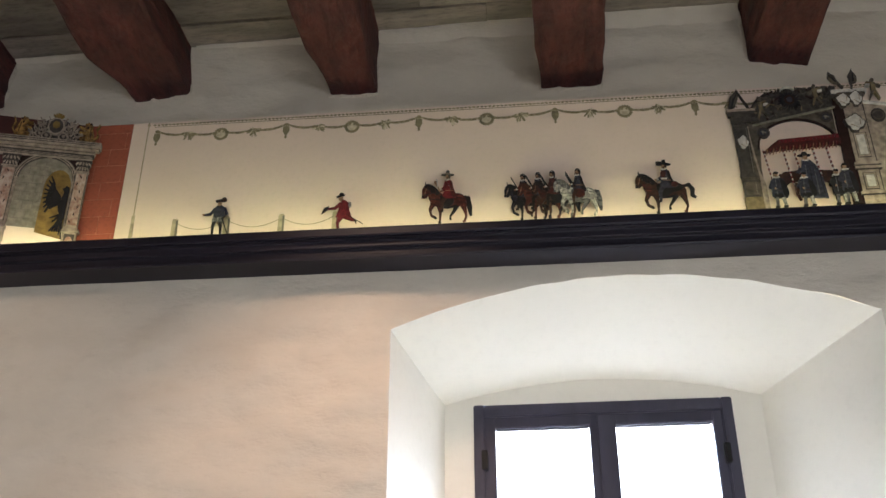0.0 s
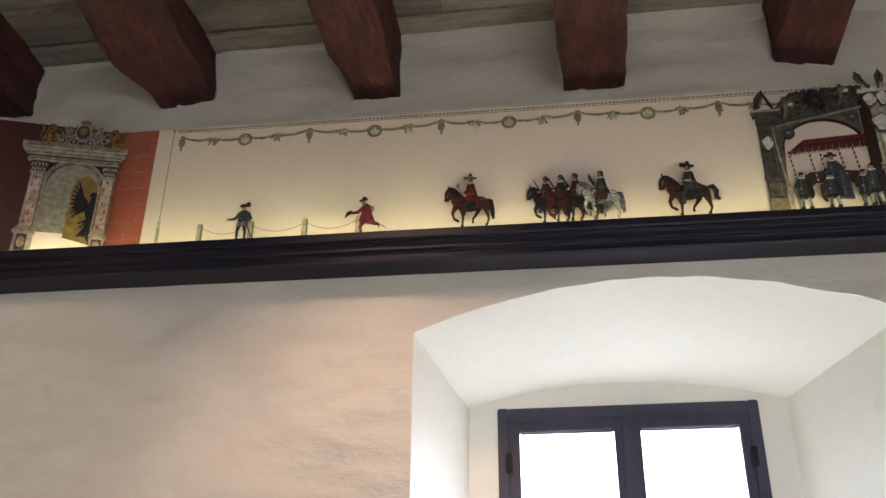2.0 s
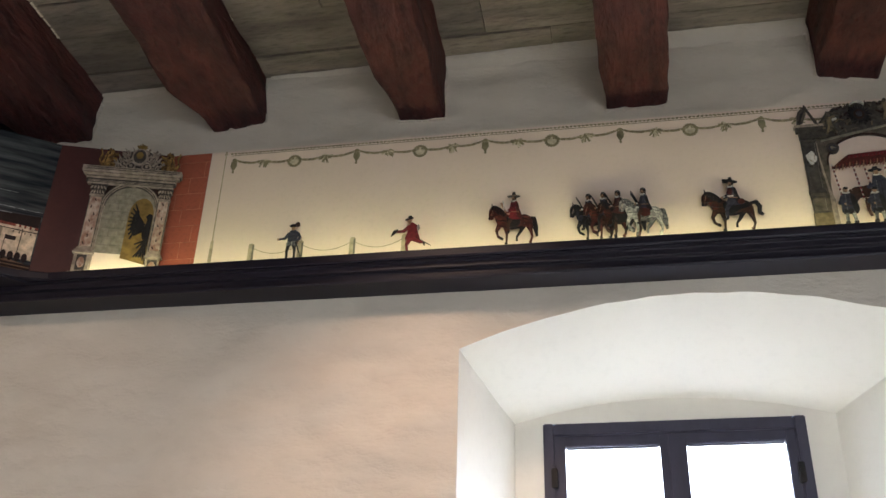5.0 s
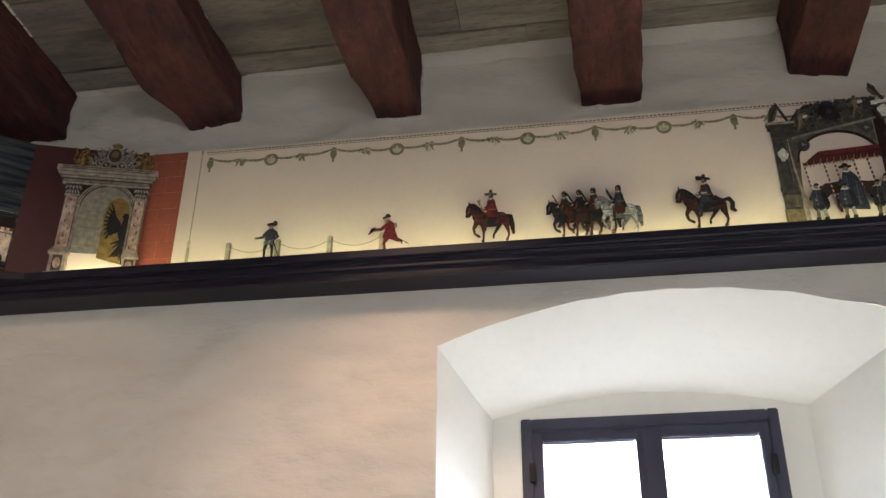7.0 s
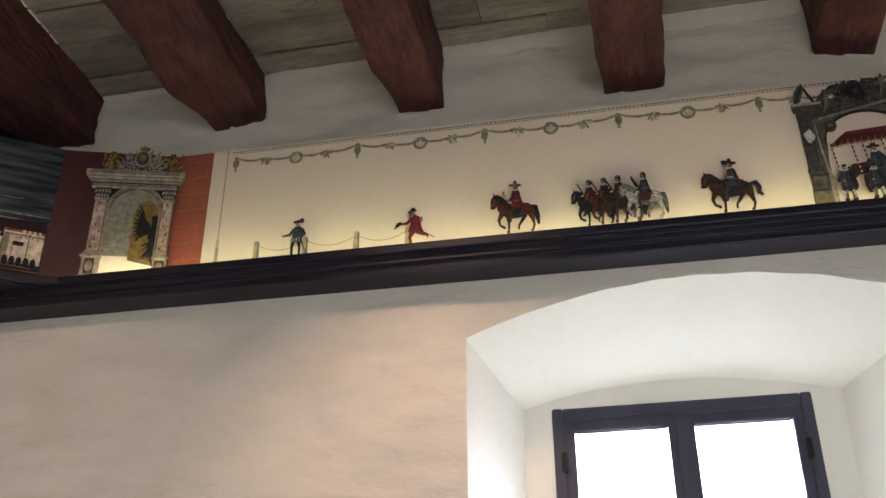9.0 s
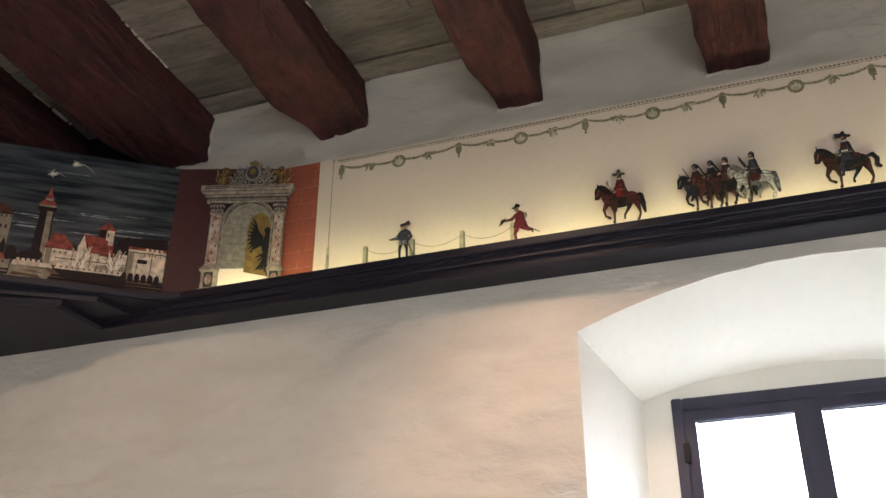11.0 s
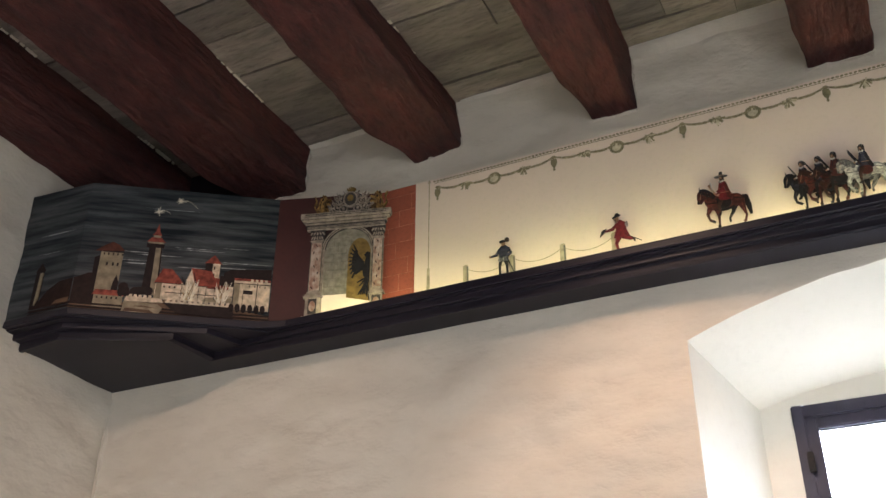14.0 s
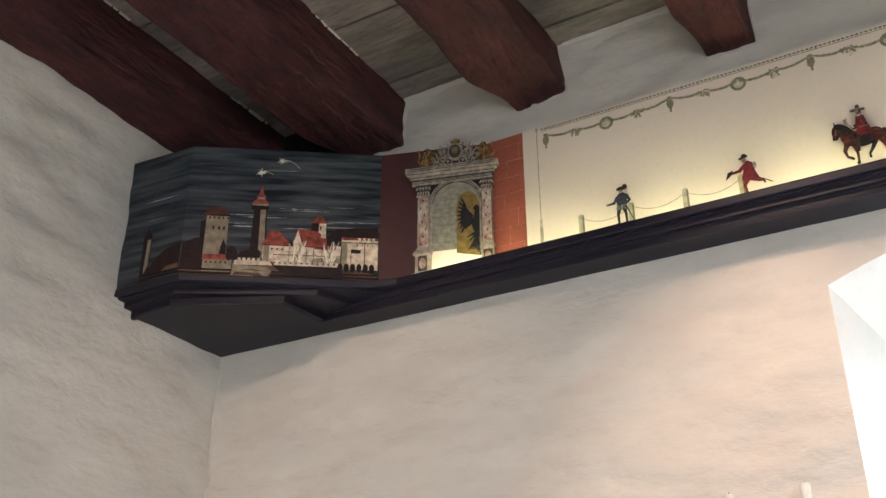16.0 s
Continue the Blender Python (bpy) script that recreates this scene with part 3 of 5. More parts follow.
def frieze():
    fr = tagged(holder("frieze_panel"), "long cream frieze panel painted with garlands and bollards", "frieze panel")
    part("cream_board", sheet(MAIN, mx(-1.303), 3.44), M_CREAM, fr)
    z0 = 3.853
    rng = random.Random(9)
    # beaded border along the top edge
    bm = bmesh.new()
    s = mx(-1.22)
    while s < 3.40:
        MAIN.oval(bm, s, TOPZ - 0.012, 0.0062, 0.0035, -0.0005, 0.0012, n=8, turn=rng.uniform(-0.5, 0.5))
        s += 0.0145
    MAIN.rect(bm, mx(-1.22), 3.40, TOPZ - 0.0215, TOPZ - 0.0195, -0.0005, 0.0010)
    tagged(part("beaded_border", bm, M_GARLAND, fr, "painted olive beaded border"), kind="stuff")
    # garlands: medallion, rosette, drop, rosette
    step = 0.488 / 4
    first = -0.962
    for k in range(-2, 20):
        s = mx(first + k * step)
        kind = k % 4
        if k >= 18:
            break
        bm = bmesh.new()
        if kind == 0:
            MAIN.arc(bm, s, z0 - 0.006, 0.0175, 0.026, 0, 360, -0.0005, 0.0015, n=20)
            for a in range(18):
                t = a * math.tau / 18
                MAIN.oval(bm, s + 0.0235 * math.cos(t), z0 - 0.006 + 0.0235 * math.sin(t), 0.006, 0.003, -0.0005, 0.0022, n=6, turn=t + 0.6)
            MAIN.oval(bm, s, z0 - 0.006, 0.017, 0.017, -0.0005, 0.0008, 1, 18)
            part("medallion", bm, [M_GARLAND, M_WREATH], fr, "painted olive laurel wreath")
        elif kind == 2:
            MAIN.oval(bm, s, z0 + 0.020, 0.009, 0.007, -0.0005, 0.0015)
            MAIN.poly(bm, [(s - 0.011, z0 + 0.012), (s - 0.013, z0 - 0.008), (s, z0 - 0.034), (s + 0.013, z0 - 0.008), (s + 0.011, z0 + 0.012)], -0.0005, 0.0012)
            MAIN.oval(bm, s, z0 - 0.035, 0.0045, 0.006, -0.0005, 0.0017)
            for a in range(5):
                MAIN.oval(bm, s + rng.uniform(-0.010, 0.010), z0 + rng.uniform(-0.018, 0.008), 0.006, 0.003, 0.0, 0.0024 + a * 0.0002, n=6, turn=rng.uniform(0, 3))
            part("drop_ornament", bm, M_GARLAND, fr)
        else:
            for a in range(26):
                t = rng.uniform(math.pi * 0.95, math.pi * 2.05)
                q0, q1 = rng.uniform(0.0, 0.012), rng.uniform(0.018, 0.036)
                MAIN.limb(bm, (s + q0 * math.cos(t), z0 + 0.006 + q0 * math.sin(t)), (s + q1 * 0.8 * math.cos(t), z0 + 0.006 + q1 * math.sin(t)), rng.uniform(0.0014, 0.0030), rng.uniform(0.0010, 0.0026), -0.0005, 0.0010 + 0.00005 * a, a % 3 // 2)
            for a in range(7):
                MAIN.oval(bm, s + rng.uniform(-0.012, 0.012), z0 + rng.uniform(0.0, 0.014), 0.0055, 0.0030, -0.0005, 0.0026 + 0.00005 * a, a % 2, 7, rng.uniform(0, 3))
            part("rosette", bm, [M_GARLAND, M_WREATH], fr, "painted olive leaf tassel")
        # the swag to the next ornament, leaf by leaf
        bm = bmesh.new()
        za, zb = (z0 + 0.022 if q % 4 == 2 else z0 + 0.008 for q in (k, k + 1))
        for a in range(30):
            f = 0.05 + 0.90 * a / 29
            z = za + (zb - za) * f - 0.05 * f * (1 - f)
            w = 0.0016 + 0.0034 * math.sin(f * math.pi)
            tilt = (zb - za) / step - 0.41 * (1 - 2 * f) + (0.7 if a % 2 else -0.7)
            MAIN.oval(bm, s + step * f, z + (0.35 * w if a % 2 else -0.35 * w), 0.0050, 0.0020 + 0.32 * w, -0.0005, 0.0010 + 0.00003 * a, 1 if a % 5 == 2 else 0, 6, tilt)
        tagged(part("garland", bm, [M_GARLAND, M_BOLLARD], fr, "painted olive leaf garland"), kind="stuff")
    # flag pole
    bm = bmesh.new()
    s = mx(-1.243)
    MAIN.rect(bm, s - 0.0022, s + 0.0022, 3.42, TOPZ - 0.015, -0.0005, 0.001)
    MAIN.poly(bm, [(s - 0.0075, BOTZ), (s + 0.0075, BOTZ), (s + 0.0055, 3.515), (s - 0.0055, 3.515)], -0.0005, 0.0016)
    MAIN.oval(bm, s, TOPZ - 0.012, 0.006, 0.006, -0.0005, 0.0018)
    MAIN.oval(bm, s, TOPZ - 0.003, 0.0035, 0.004, -0.0005, 0.0016)
    part("flag_pole", bm, M_BOLLARD, fr, "painted ochre-grey flag pole")
    # bollards and chains
    xs = [-1.087, -0.900, -0.706, -0.516]
    for i, x in enumerate(xs):
        bm = bmesh.new()
        s = mx(x)
        MAIN.poly(bm, [(s - 0.0125, BOTZ), (s + 0.0125, BOTZ), (s + 0.0105, 3.488), (s + 0.006, 3.493), (s - 0.006, 3.493), (s - 0.0105, 3.488)], -0.0005, 0.0012)
        MAIN.rect(bm, s + 0.004, s + 0.0105, BOTZ, 3.485, 0.0, 0.0020, 1)
        part("bollard", bm, [M_BOLLARD, M_LINE], fr, "painted ochre bollard")
        if i < 3:
            bm = bmesh.new()
            x1 = mx(xs[i + 1])
            pts = [(s + 0.011 + (x1 - s - 0.022) * f / 12, 3.472 - 0.10 * (f / 12) * (1 - f / 12)) for f in range(13)]
            for a, b in zip(pts, pts[1:]):
                MAIN.limb(bm, a, b, 0.0013, 0.0013, -0.0005, 0.001)
            part("chain", bm, M_BOLLARD, fr)
    return fr


frieze()


def brick_panel():
    pn = tagged(holder("brick_frieze_panel"), "brick-red frieze panel painted with pale brick joints", "frieze panel")
    part("shaded_maroon_board", sheet(RED, 0.0, RED.long), M_SHADED_MAROON, pn, "plain maroon board with shade put into its colour")
    part("brick_board", sheet(MAIN, 0.0, mx(-1.303) - 0.001), M_RED, pn)
    rng = random.Random(2)
    for i in range(8):
        z = 3.375 + 0.0715 * i
        bm = bmesh.new()
        MAIN.rect(bm, 0.004, mx(-1.306), z - 0.0011, z + 0.0011, -0.0005, 0.0009)
        s = 0.03 + 0.05 * (i % 2) + rng.uniform(-0.01, 0.01)
        while s < 0.15:
            if z + 0.07 < TOPZ:
                MAIN.rect(bm, s - 0.001, s + 0.001, z + 0.0012, z + 0.0702, -0.0005, 0.0008)
            s += 0.105
        part("brick_joint", bm, M_JOINT, pn, "pale painted joint line")


brick_panel()

GATE = Board((-1.80, 2.835), (-1.38, 2.955))


def portal():
    g = tagged(holder("portal_cutout", -1.6, 2.88, 3.326), "grey marble portal cut-out with gilded crest on the shelf", "portal model")
    loc = Matrix.Translation((1.6, -2.88, -3.326))
    def p(name, bm, mats, label="", parent=g):
        bm.transform(loc)
        return part(name, bm, mats, parent, label)
    Z = 1.584
    base, capb, capt, spring, cor = 1.875 + Z, 2.098 + Z, 2.150 + Z, 2.058 + Z, 2.222 + Z
    c, r = 0.2460, 0.0945
    # plate behind, with ashlar and floor
    bm = bmesh.new()
    GATE.rect(bm, 0.15, 0.345, 1.862 + Z, 2.155 + Z, -0.006, -0.002)
    p("ashlar_plate", bm, M_ASHLAR, "painted grey ashlar passage wall")
    bm = bmesh.new()
    for i in range(7):
        z = 1.895 + Z + i * 0.036
        GATE.rect(bm, 0.156, 0.25, z, z + 0.0014, -0.003, -0.0012)
        for k in range(3):
            s = 0.17 + 0.034 * k + 0.017 * (i % 2)
            GATE.rect(bm, s, s + 0.0013, z + 0.0016, z + 0.0350, -0.003, -0.0013)
    p("ashlar_joints", bm, M_LINE)
    bm = bmesh.new()
    GATE.rect(bm, 0.15, 0.345, BOTZ, 1.861 + Z, -0.006, -0.002)
    p("floor_plate", bm, M_CREAM, "cream painted floor of the passage")
    # door leaf with dark device
    bm = bmesh.new()
    ds, dr = 0.293, 0.046
    GATE.poly(bm, [(ds - dr, 1.845 + Z), (ds + 0.044, 1.825 + Z)] + [(ds + 0.044 * math.cos(a) if math.cos(a) > 0 else ds + dr * math.cos(a), 2.03 + Z + 0.075 * math.sin(a)) for a in np.linspace(0, math.pi, 14)], -0.003, -0.0008)
    leaf = p("door_leaf", bm, M_GOLD, "ochre gold open door leaf")
    bm = bmesh.new()
    GATE.poly(bm, [(ds + 0.043, 1.90 + Z), (ds + 0.043, 2.035 + Z), (ds + 0.030, 2.040 + Z), (ds + 0.018, 2.026 + Z), (ds + 0.026, 2.014 + Z), (ds + 0.020, 1.985 + Z), (ds + 0.012, 1.965 + Z), (ds + 0.018, 1.935 + Z), (ds + 0.030, 1.915 + Z)], -0.001, 0.0006)
    GATE.poly(bm, [(ds + 0.020, 1.995 + Z), (ds - 0.004, 2.028 + Z), (ds - 0.016, 2.060 + Z), (ds - 0.028, 2.020 + Z), (ds - 0.030, 1.965 + Z), (ds - 0.012, 1.940 + Z), (ds + 0.018, 1.962 + Z)], -0.001, 0.0009)
    for k in range(9):
        f = k / 8
        GATE.limb(bm, (ds - 0.010 - 0.006 * math.sin(f * 3), 2.040 + Z - 0.075 * f), (ds - 0.020 - 0.022 * math.sin(f * 2.6 + 0.3), 2.076 + Z - 0.150 * f), 0.0042, 0.0022, -0.001, 0.0012 + 0.0002 * k)
    for k in range(6):
        GATE.limb(bm, (ds + 0.034, 1.925 + Z), (ds - 0.004 + 0.010 * k, 1.905 + Z - 0.016 * k), 0.0034, 0.0016, -0.001, 0.0032 + 0.0002 * k)
        GATE.limb(bm, (ds + 0.030, 1.900 + Z), (ds + 0.002 + 0.009 * k, 1.852 + Z), 0.0026, 0.0012, -0.001, 0.0046 + 0.0002 * k)
    p("device", bm, M_BLACK, "black painted device", leaf)
    # columns
    for s0, s1, q0, q1 in ((0.093, 0.143, 0.080, 0.154), (0.345, 0.388, 0.337, 0.398)):
        bm = bmesh.new()
        GATE.rect(bm, s0, s1, base, capb, -0.004, 0.006)
        GATE.rect(bm, s0 + 0.005, s1 - 0.005, base + 0.006, capb - 0.006, 0.004, 0.0072, 1)
        for k in range(7):
            GATE.oval(bm, s0 + (s1 - s0) * (0.3 + 0.4 * ((k * 7) % 5) / 4), base + 0.018 + (capb - base - 0.036) * k / 6, 0.0022, 0.0075, 0.004, 0.0076, 2, 7, 0.5 - 0.35 * (k % 3))
        col = p("column", bm, [M_PALE, M_STONE, M_HILL], "veined marble column")
        bm = bmesh.new()
        GATE.rect(bm, s0 - 0.002, s1 + 0.002, capb, capb + 0.006, -0.004, 0.009)
        GATE.poly(bm, [(s0 + 0.002, capb + 0.006), (s1 - 0.002, capb + 0.006), (s1 + 0.006, capt), (s0 - 0.006, capt)], -0.004, 0.008, 1)
        for k in range(5):
            s = s0 + (s1 - s0) * (k + 0.5) / 5
            GATE.oval(bm, s, capb + 0.016, 0.0030, 0.0085, -0.003, 0.0095, n=8, turn=0.25 * (k - 2))
            GATE.oval(bm, s + 0.002 * (k - 2), capb + 0.036, 0.0034, 0.0075, -0.003, 0.0105, n=8, turn=0.35 * (k - 2))
        p("capital", bm, [M_PALE, M_DARK], "carved foliate capital", col)
        bm = bmesh.new()
        GATE.rect(bm, q0 + 0.008, q1 - 0.008, BOTZ, base - 0.026, -0.004, 0.008)
        GATE.rect(bm, q0, q1, base - 0.026, base - 0.018, -0.004, 0.013)
        GATE.rect(bm, q0 + 0.004, q1 - 0.004, base - 0.018, base - 0.010, -0.004, 0.011)
        GATE.rect(bm, q0 + 0.010, q1 - 0.010, base - 0.010, base, -0.004, 0.009)
        GATE.rect(bm, q0 - 0.003, q1 + 0.003, BOTZ, 3.356, -0.004, 0.011)
        mid = (q0 + q1) / 2
        GATE.rect(bm, mid - 0.017, mid + 0.017, 3.364, base - 0.032, 0.006, 0.0092, 1)
        GATE.oval(bm, mid, (3.364 + base - 0.032) / 2, 0.013, 0.022, 0.007, 0.0108, 2)
        p("pedestal", bm, [M_PALE, M_DARK, M_STONE], "", col)
    # arch and spandrels
    bm = bmesh.new()
    GATE.arc(bm, c, spring, r, r + 0.013, 0, 180, -0.004, 0.005, n=24)
    GATE.arc(bm, c, spring, r + 0.004, r + 0.0065, 0, 180, 0.002, 0.0066, 1, n=24)
    GATE.arc(bm, c, spring, r + 0.013, r + 0.0155, 0, 180, -0.002, 0.0056, 1, n=24)
    GATE.arc(bm, c, spring, r - 0.002, r, 0, 180, -0.003, 0.0048, 1, n=24)
    for s in (c - r - 0.0065, c + r + 0.0065):
        GATE.rect(bm, s - 0.009, s + 0.009, spring - 0.012, spring - 0.001, -0.004, 0.007)
        GATE.rect(bm, s - 0.0055, s + 0.0055, BOTZ, spring - 0.012, -0.004, 0.004)
    p("arch", bm, [M_PALE, M_DARK], "moulded pale stone arch")
    bm = bmesh.new()
    n = 16
    for k in range(n):
        a0, a1 = (math.pi * (k + e) / n for e in (0, 1))
        pts = [(c + (r + 0.012) * math.cos(a), spring + (r + 0.012) * math.sin(a)) for a in (a0, a1)]
        GATE.poly(bm, [pts[0], pts[1], (pts[1][0], capt + 0.004), (pts[0][0], capt + 0.004)], -0.004, 0.002)
    p("spandrel", bm, M_HILL, "dark brown spandrel")
    # entablature
    for nm, o, h0, h1, d, mat in (("architrave", 0.012, capt, capt + 0.018, 0.010, M_PALE), ("shadow_line", 0.006, capt + 0.017, capt + 0.024, 0.012, M_DARK), ("frieze_band", 0.004, capt + 0.023, capt + 0.040, 0.013, M_PALE), ("bed_moulding", -0.008, capt + 0.040, capt + 0.046, 0.018, M_PALE), ("shadow_line", -0.010, capt + 0.046, capt + 0.049, 0.016, M_DARK), ("cornice", -0.014, capt + 0.049, cor, 0.024, M_PALE)):
        p(nm, GATE.rect(bmesh.new(), 0.062 + o, 0.403 - o, h0, h1, -0.004, d), mat)
    for h, d in ((capt + 0.006, 0.0112), (capt + 0.012, 0.0112), (capt + 0.031, 0.0142), (capt + 0.056, 0.0252), (capt + 0.064, 0.0252)):
        p("engraved_line", GATE.rect(bmesh.new(), 0.066, 0.399, h, h + 0.0022, 0.008, d), M_DARK)
    for s in (0.0945, 0.1415, 0.3465, 0.3865):
        p("engraved_line", GATE.rect(bmesh.new(), s - 0.0010, s + 0.0010, base, capb, 0.004, 0.0078), M_DARK)
    # crest with scrolls, plain gilt supporters
    rng = random.Random(6)
    bm = bmesh.new()
    for side in (-1, 1):
        for k, (a, b, rr) in enumerate(((0.030, 0.024, 0.020), (0.055, 0.030, 0.017), (0.075, 0.018, 0.013), (0.042, 0.058, 0.014), (0.068, 0.050, 0.010), (0.020, 0.085, 0.012), (0.048, 0.078, 0.011), (0.088, 0.036, 0.010), (0.060, 0.068, 0.009))):
            GATE.arc(bm, c + side * a, cor + b, rr * 0.72, rr * 0.95, -40 + 37 * k, 250 + 37 * k, -0.002, 0.006 + 0.0007 * k, n=12)
            GATE.oval(bm, c + side * a, cor + b, rr * 0.3, rr * 0.3, -0.002, 0.007, 0, 8)
            GATE.limb(bm, (c + side * a, cor + b), (c + side * (a + 0.014), cor + b + 0.020), 0.0020, 0.0008, -0.002, 0.0052 + 0.0006 * k)
    for side in (-1, 1):
        GATE.poly(bm, [(c + side * s, cor + h) for s, h in ((0.0, 0.0), (0.098, 0.0), (0.092, 0.042), (0.055, 0.080), (0.020, 0.100), (0.0, 0.100))], -0.003, 0.0008 + 0.0002 * side, 1)
    p("scrollwork", bm, [M_PALE, M_DARK], "silver-grey scrollwork")
    bm = bmesh.new()
    GATE.oval(bm, c, cor + 0.062, 0.030, 0.038, -0.002, 0.012, 0, 18)
    GATE.oval(bm, c, cor + 0.062, 0.024, 0.031, 0.004, 0.0135, 1, 18)
    GATE.oval(bm, c, cor + 0.066, 0.013, 0.016, 0.006, 0.0148, 2, 12)
    for k in range(5):
        GATE.limb(bm, (c, cor + 0.098), (c - 0.018 + 0.009 * k, cor + 0.122 - 0.004 * abs(k - 2)), 0.004, 0.0025, -0.002, 0.010 + 0.0006 * k, 2)
    p("shield", bm, [M_PALE, M_DARK, M_GOLD], "round shield under a gilt crown")
    for side in (-1, 1):
        bm = bmesh.new()
        s = c + side * 0.118
        GATE.poly(bm, [(s + side * u * 1.22, cor + v * 1.18) for u, v in ((-0.008, 0.012), (0.010, 0.006), (0.019, 0.016), (0.014, 0.032), (0.010, 0.050), (0.004, 0.064), (-0.012, 0.060), (-0.012, 0.044), (-0.006, 0.030))], -0.002, 0.010)
        for k in range(7):
            t = k * math.tau / 7
            GATE.oval(bm, s - side * 0.004 * 1.22 + 0.009 * math.cos(t), cor + 0.066 * 1.18 + 0.010 * math.sin(t), 0.0060, 0.0040, -0.002, 0.0104 + 0.0001 * k, 1 if k % 2 else 0, 7, t)
        GATE.oval(bm, s - side * 0.008 * 1.22, cor + 0.068 * 1.18, 0.0085, 0.0080, -0.002, 0.0116, n=10)
        GATE.limb(bm, (s - side * 0.008 * 1.22, cor + 0.050 * 1.18), (s - side * 0.030 * 1.22, cor + 0.060 * 1.18), 0.0045, 0.0028, -0.002, 0.0122)
        GATE.limb(bm, (s - side * 0.008 * 1.22, cor + 0.040 * 1.18), (s - side * 0.028 * 1.22, cor + 0.038 * 1.18), 0.0045, 0.0028, -0.002, 0.0124)
        GATE.limb(bm, (s - side * 0.002 * 1.22, cor + 0.022 * 1.18), (s - side * 0.022 * 1.22, cor + 0.018 * 1.18), 0.0065, 0.0040, -0.002, 0.0132)
        GATE.limb(bm, (s - side * 0.022 * 1.22, cor + 0.019 * 1.18), (s - side * 0.018 * 1.22, cor + 0.001 * 1.18), 0.0040, 0.0030, -0.002, 0.0134)
        GATE.limb(bm, (s + side * 0.012 * 1.22, cor + 0.016 * 1.18), (s + side * 0.010 * 1.22, cor + 0.001 * 1.18), 0.0060, 0.0040, -0.002, 0.0140)
        GATE.limb(bm, (s + side * 0.003 * 1.22, cor + 0.055 * 1.18), (s + side * 0.007 * 1.22, cor + 0.020 * 1.18), 0.0016, 0.0010, -0.002, 0.0112, 1)
        for (u0, v0), (u1, v1) in (((0.017, 0.014), (0.026, 0.034)), ((0.026, 0.034), (0.020, 0.056)), ((0.020, 0.056), (0.027, 0.076))):
            GATE.limb(bm, (s + side * u0 * 1.22, cor + v0 * 1.18), (s + side * u1 * 1.22, cor + v1 * 1.18), 0.0026, 0.0022, -0.002, 0.0092 + v0 * 0.01)
        p("supporter", bm, [M_GILT, M_HILL], "plain gilt supporter shape")
    return g


portal()


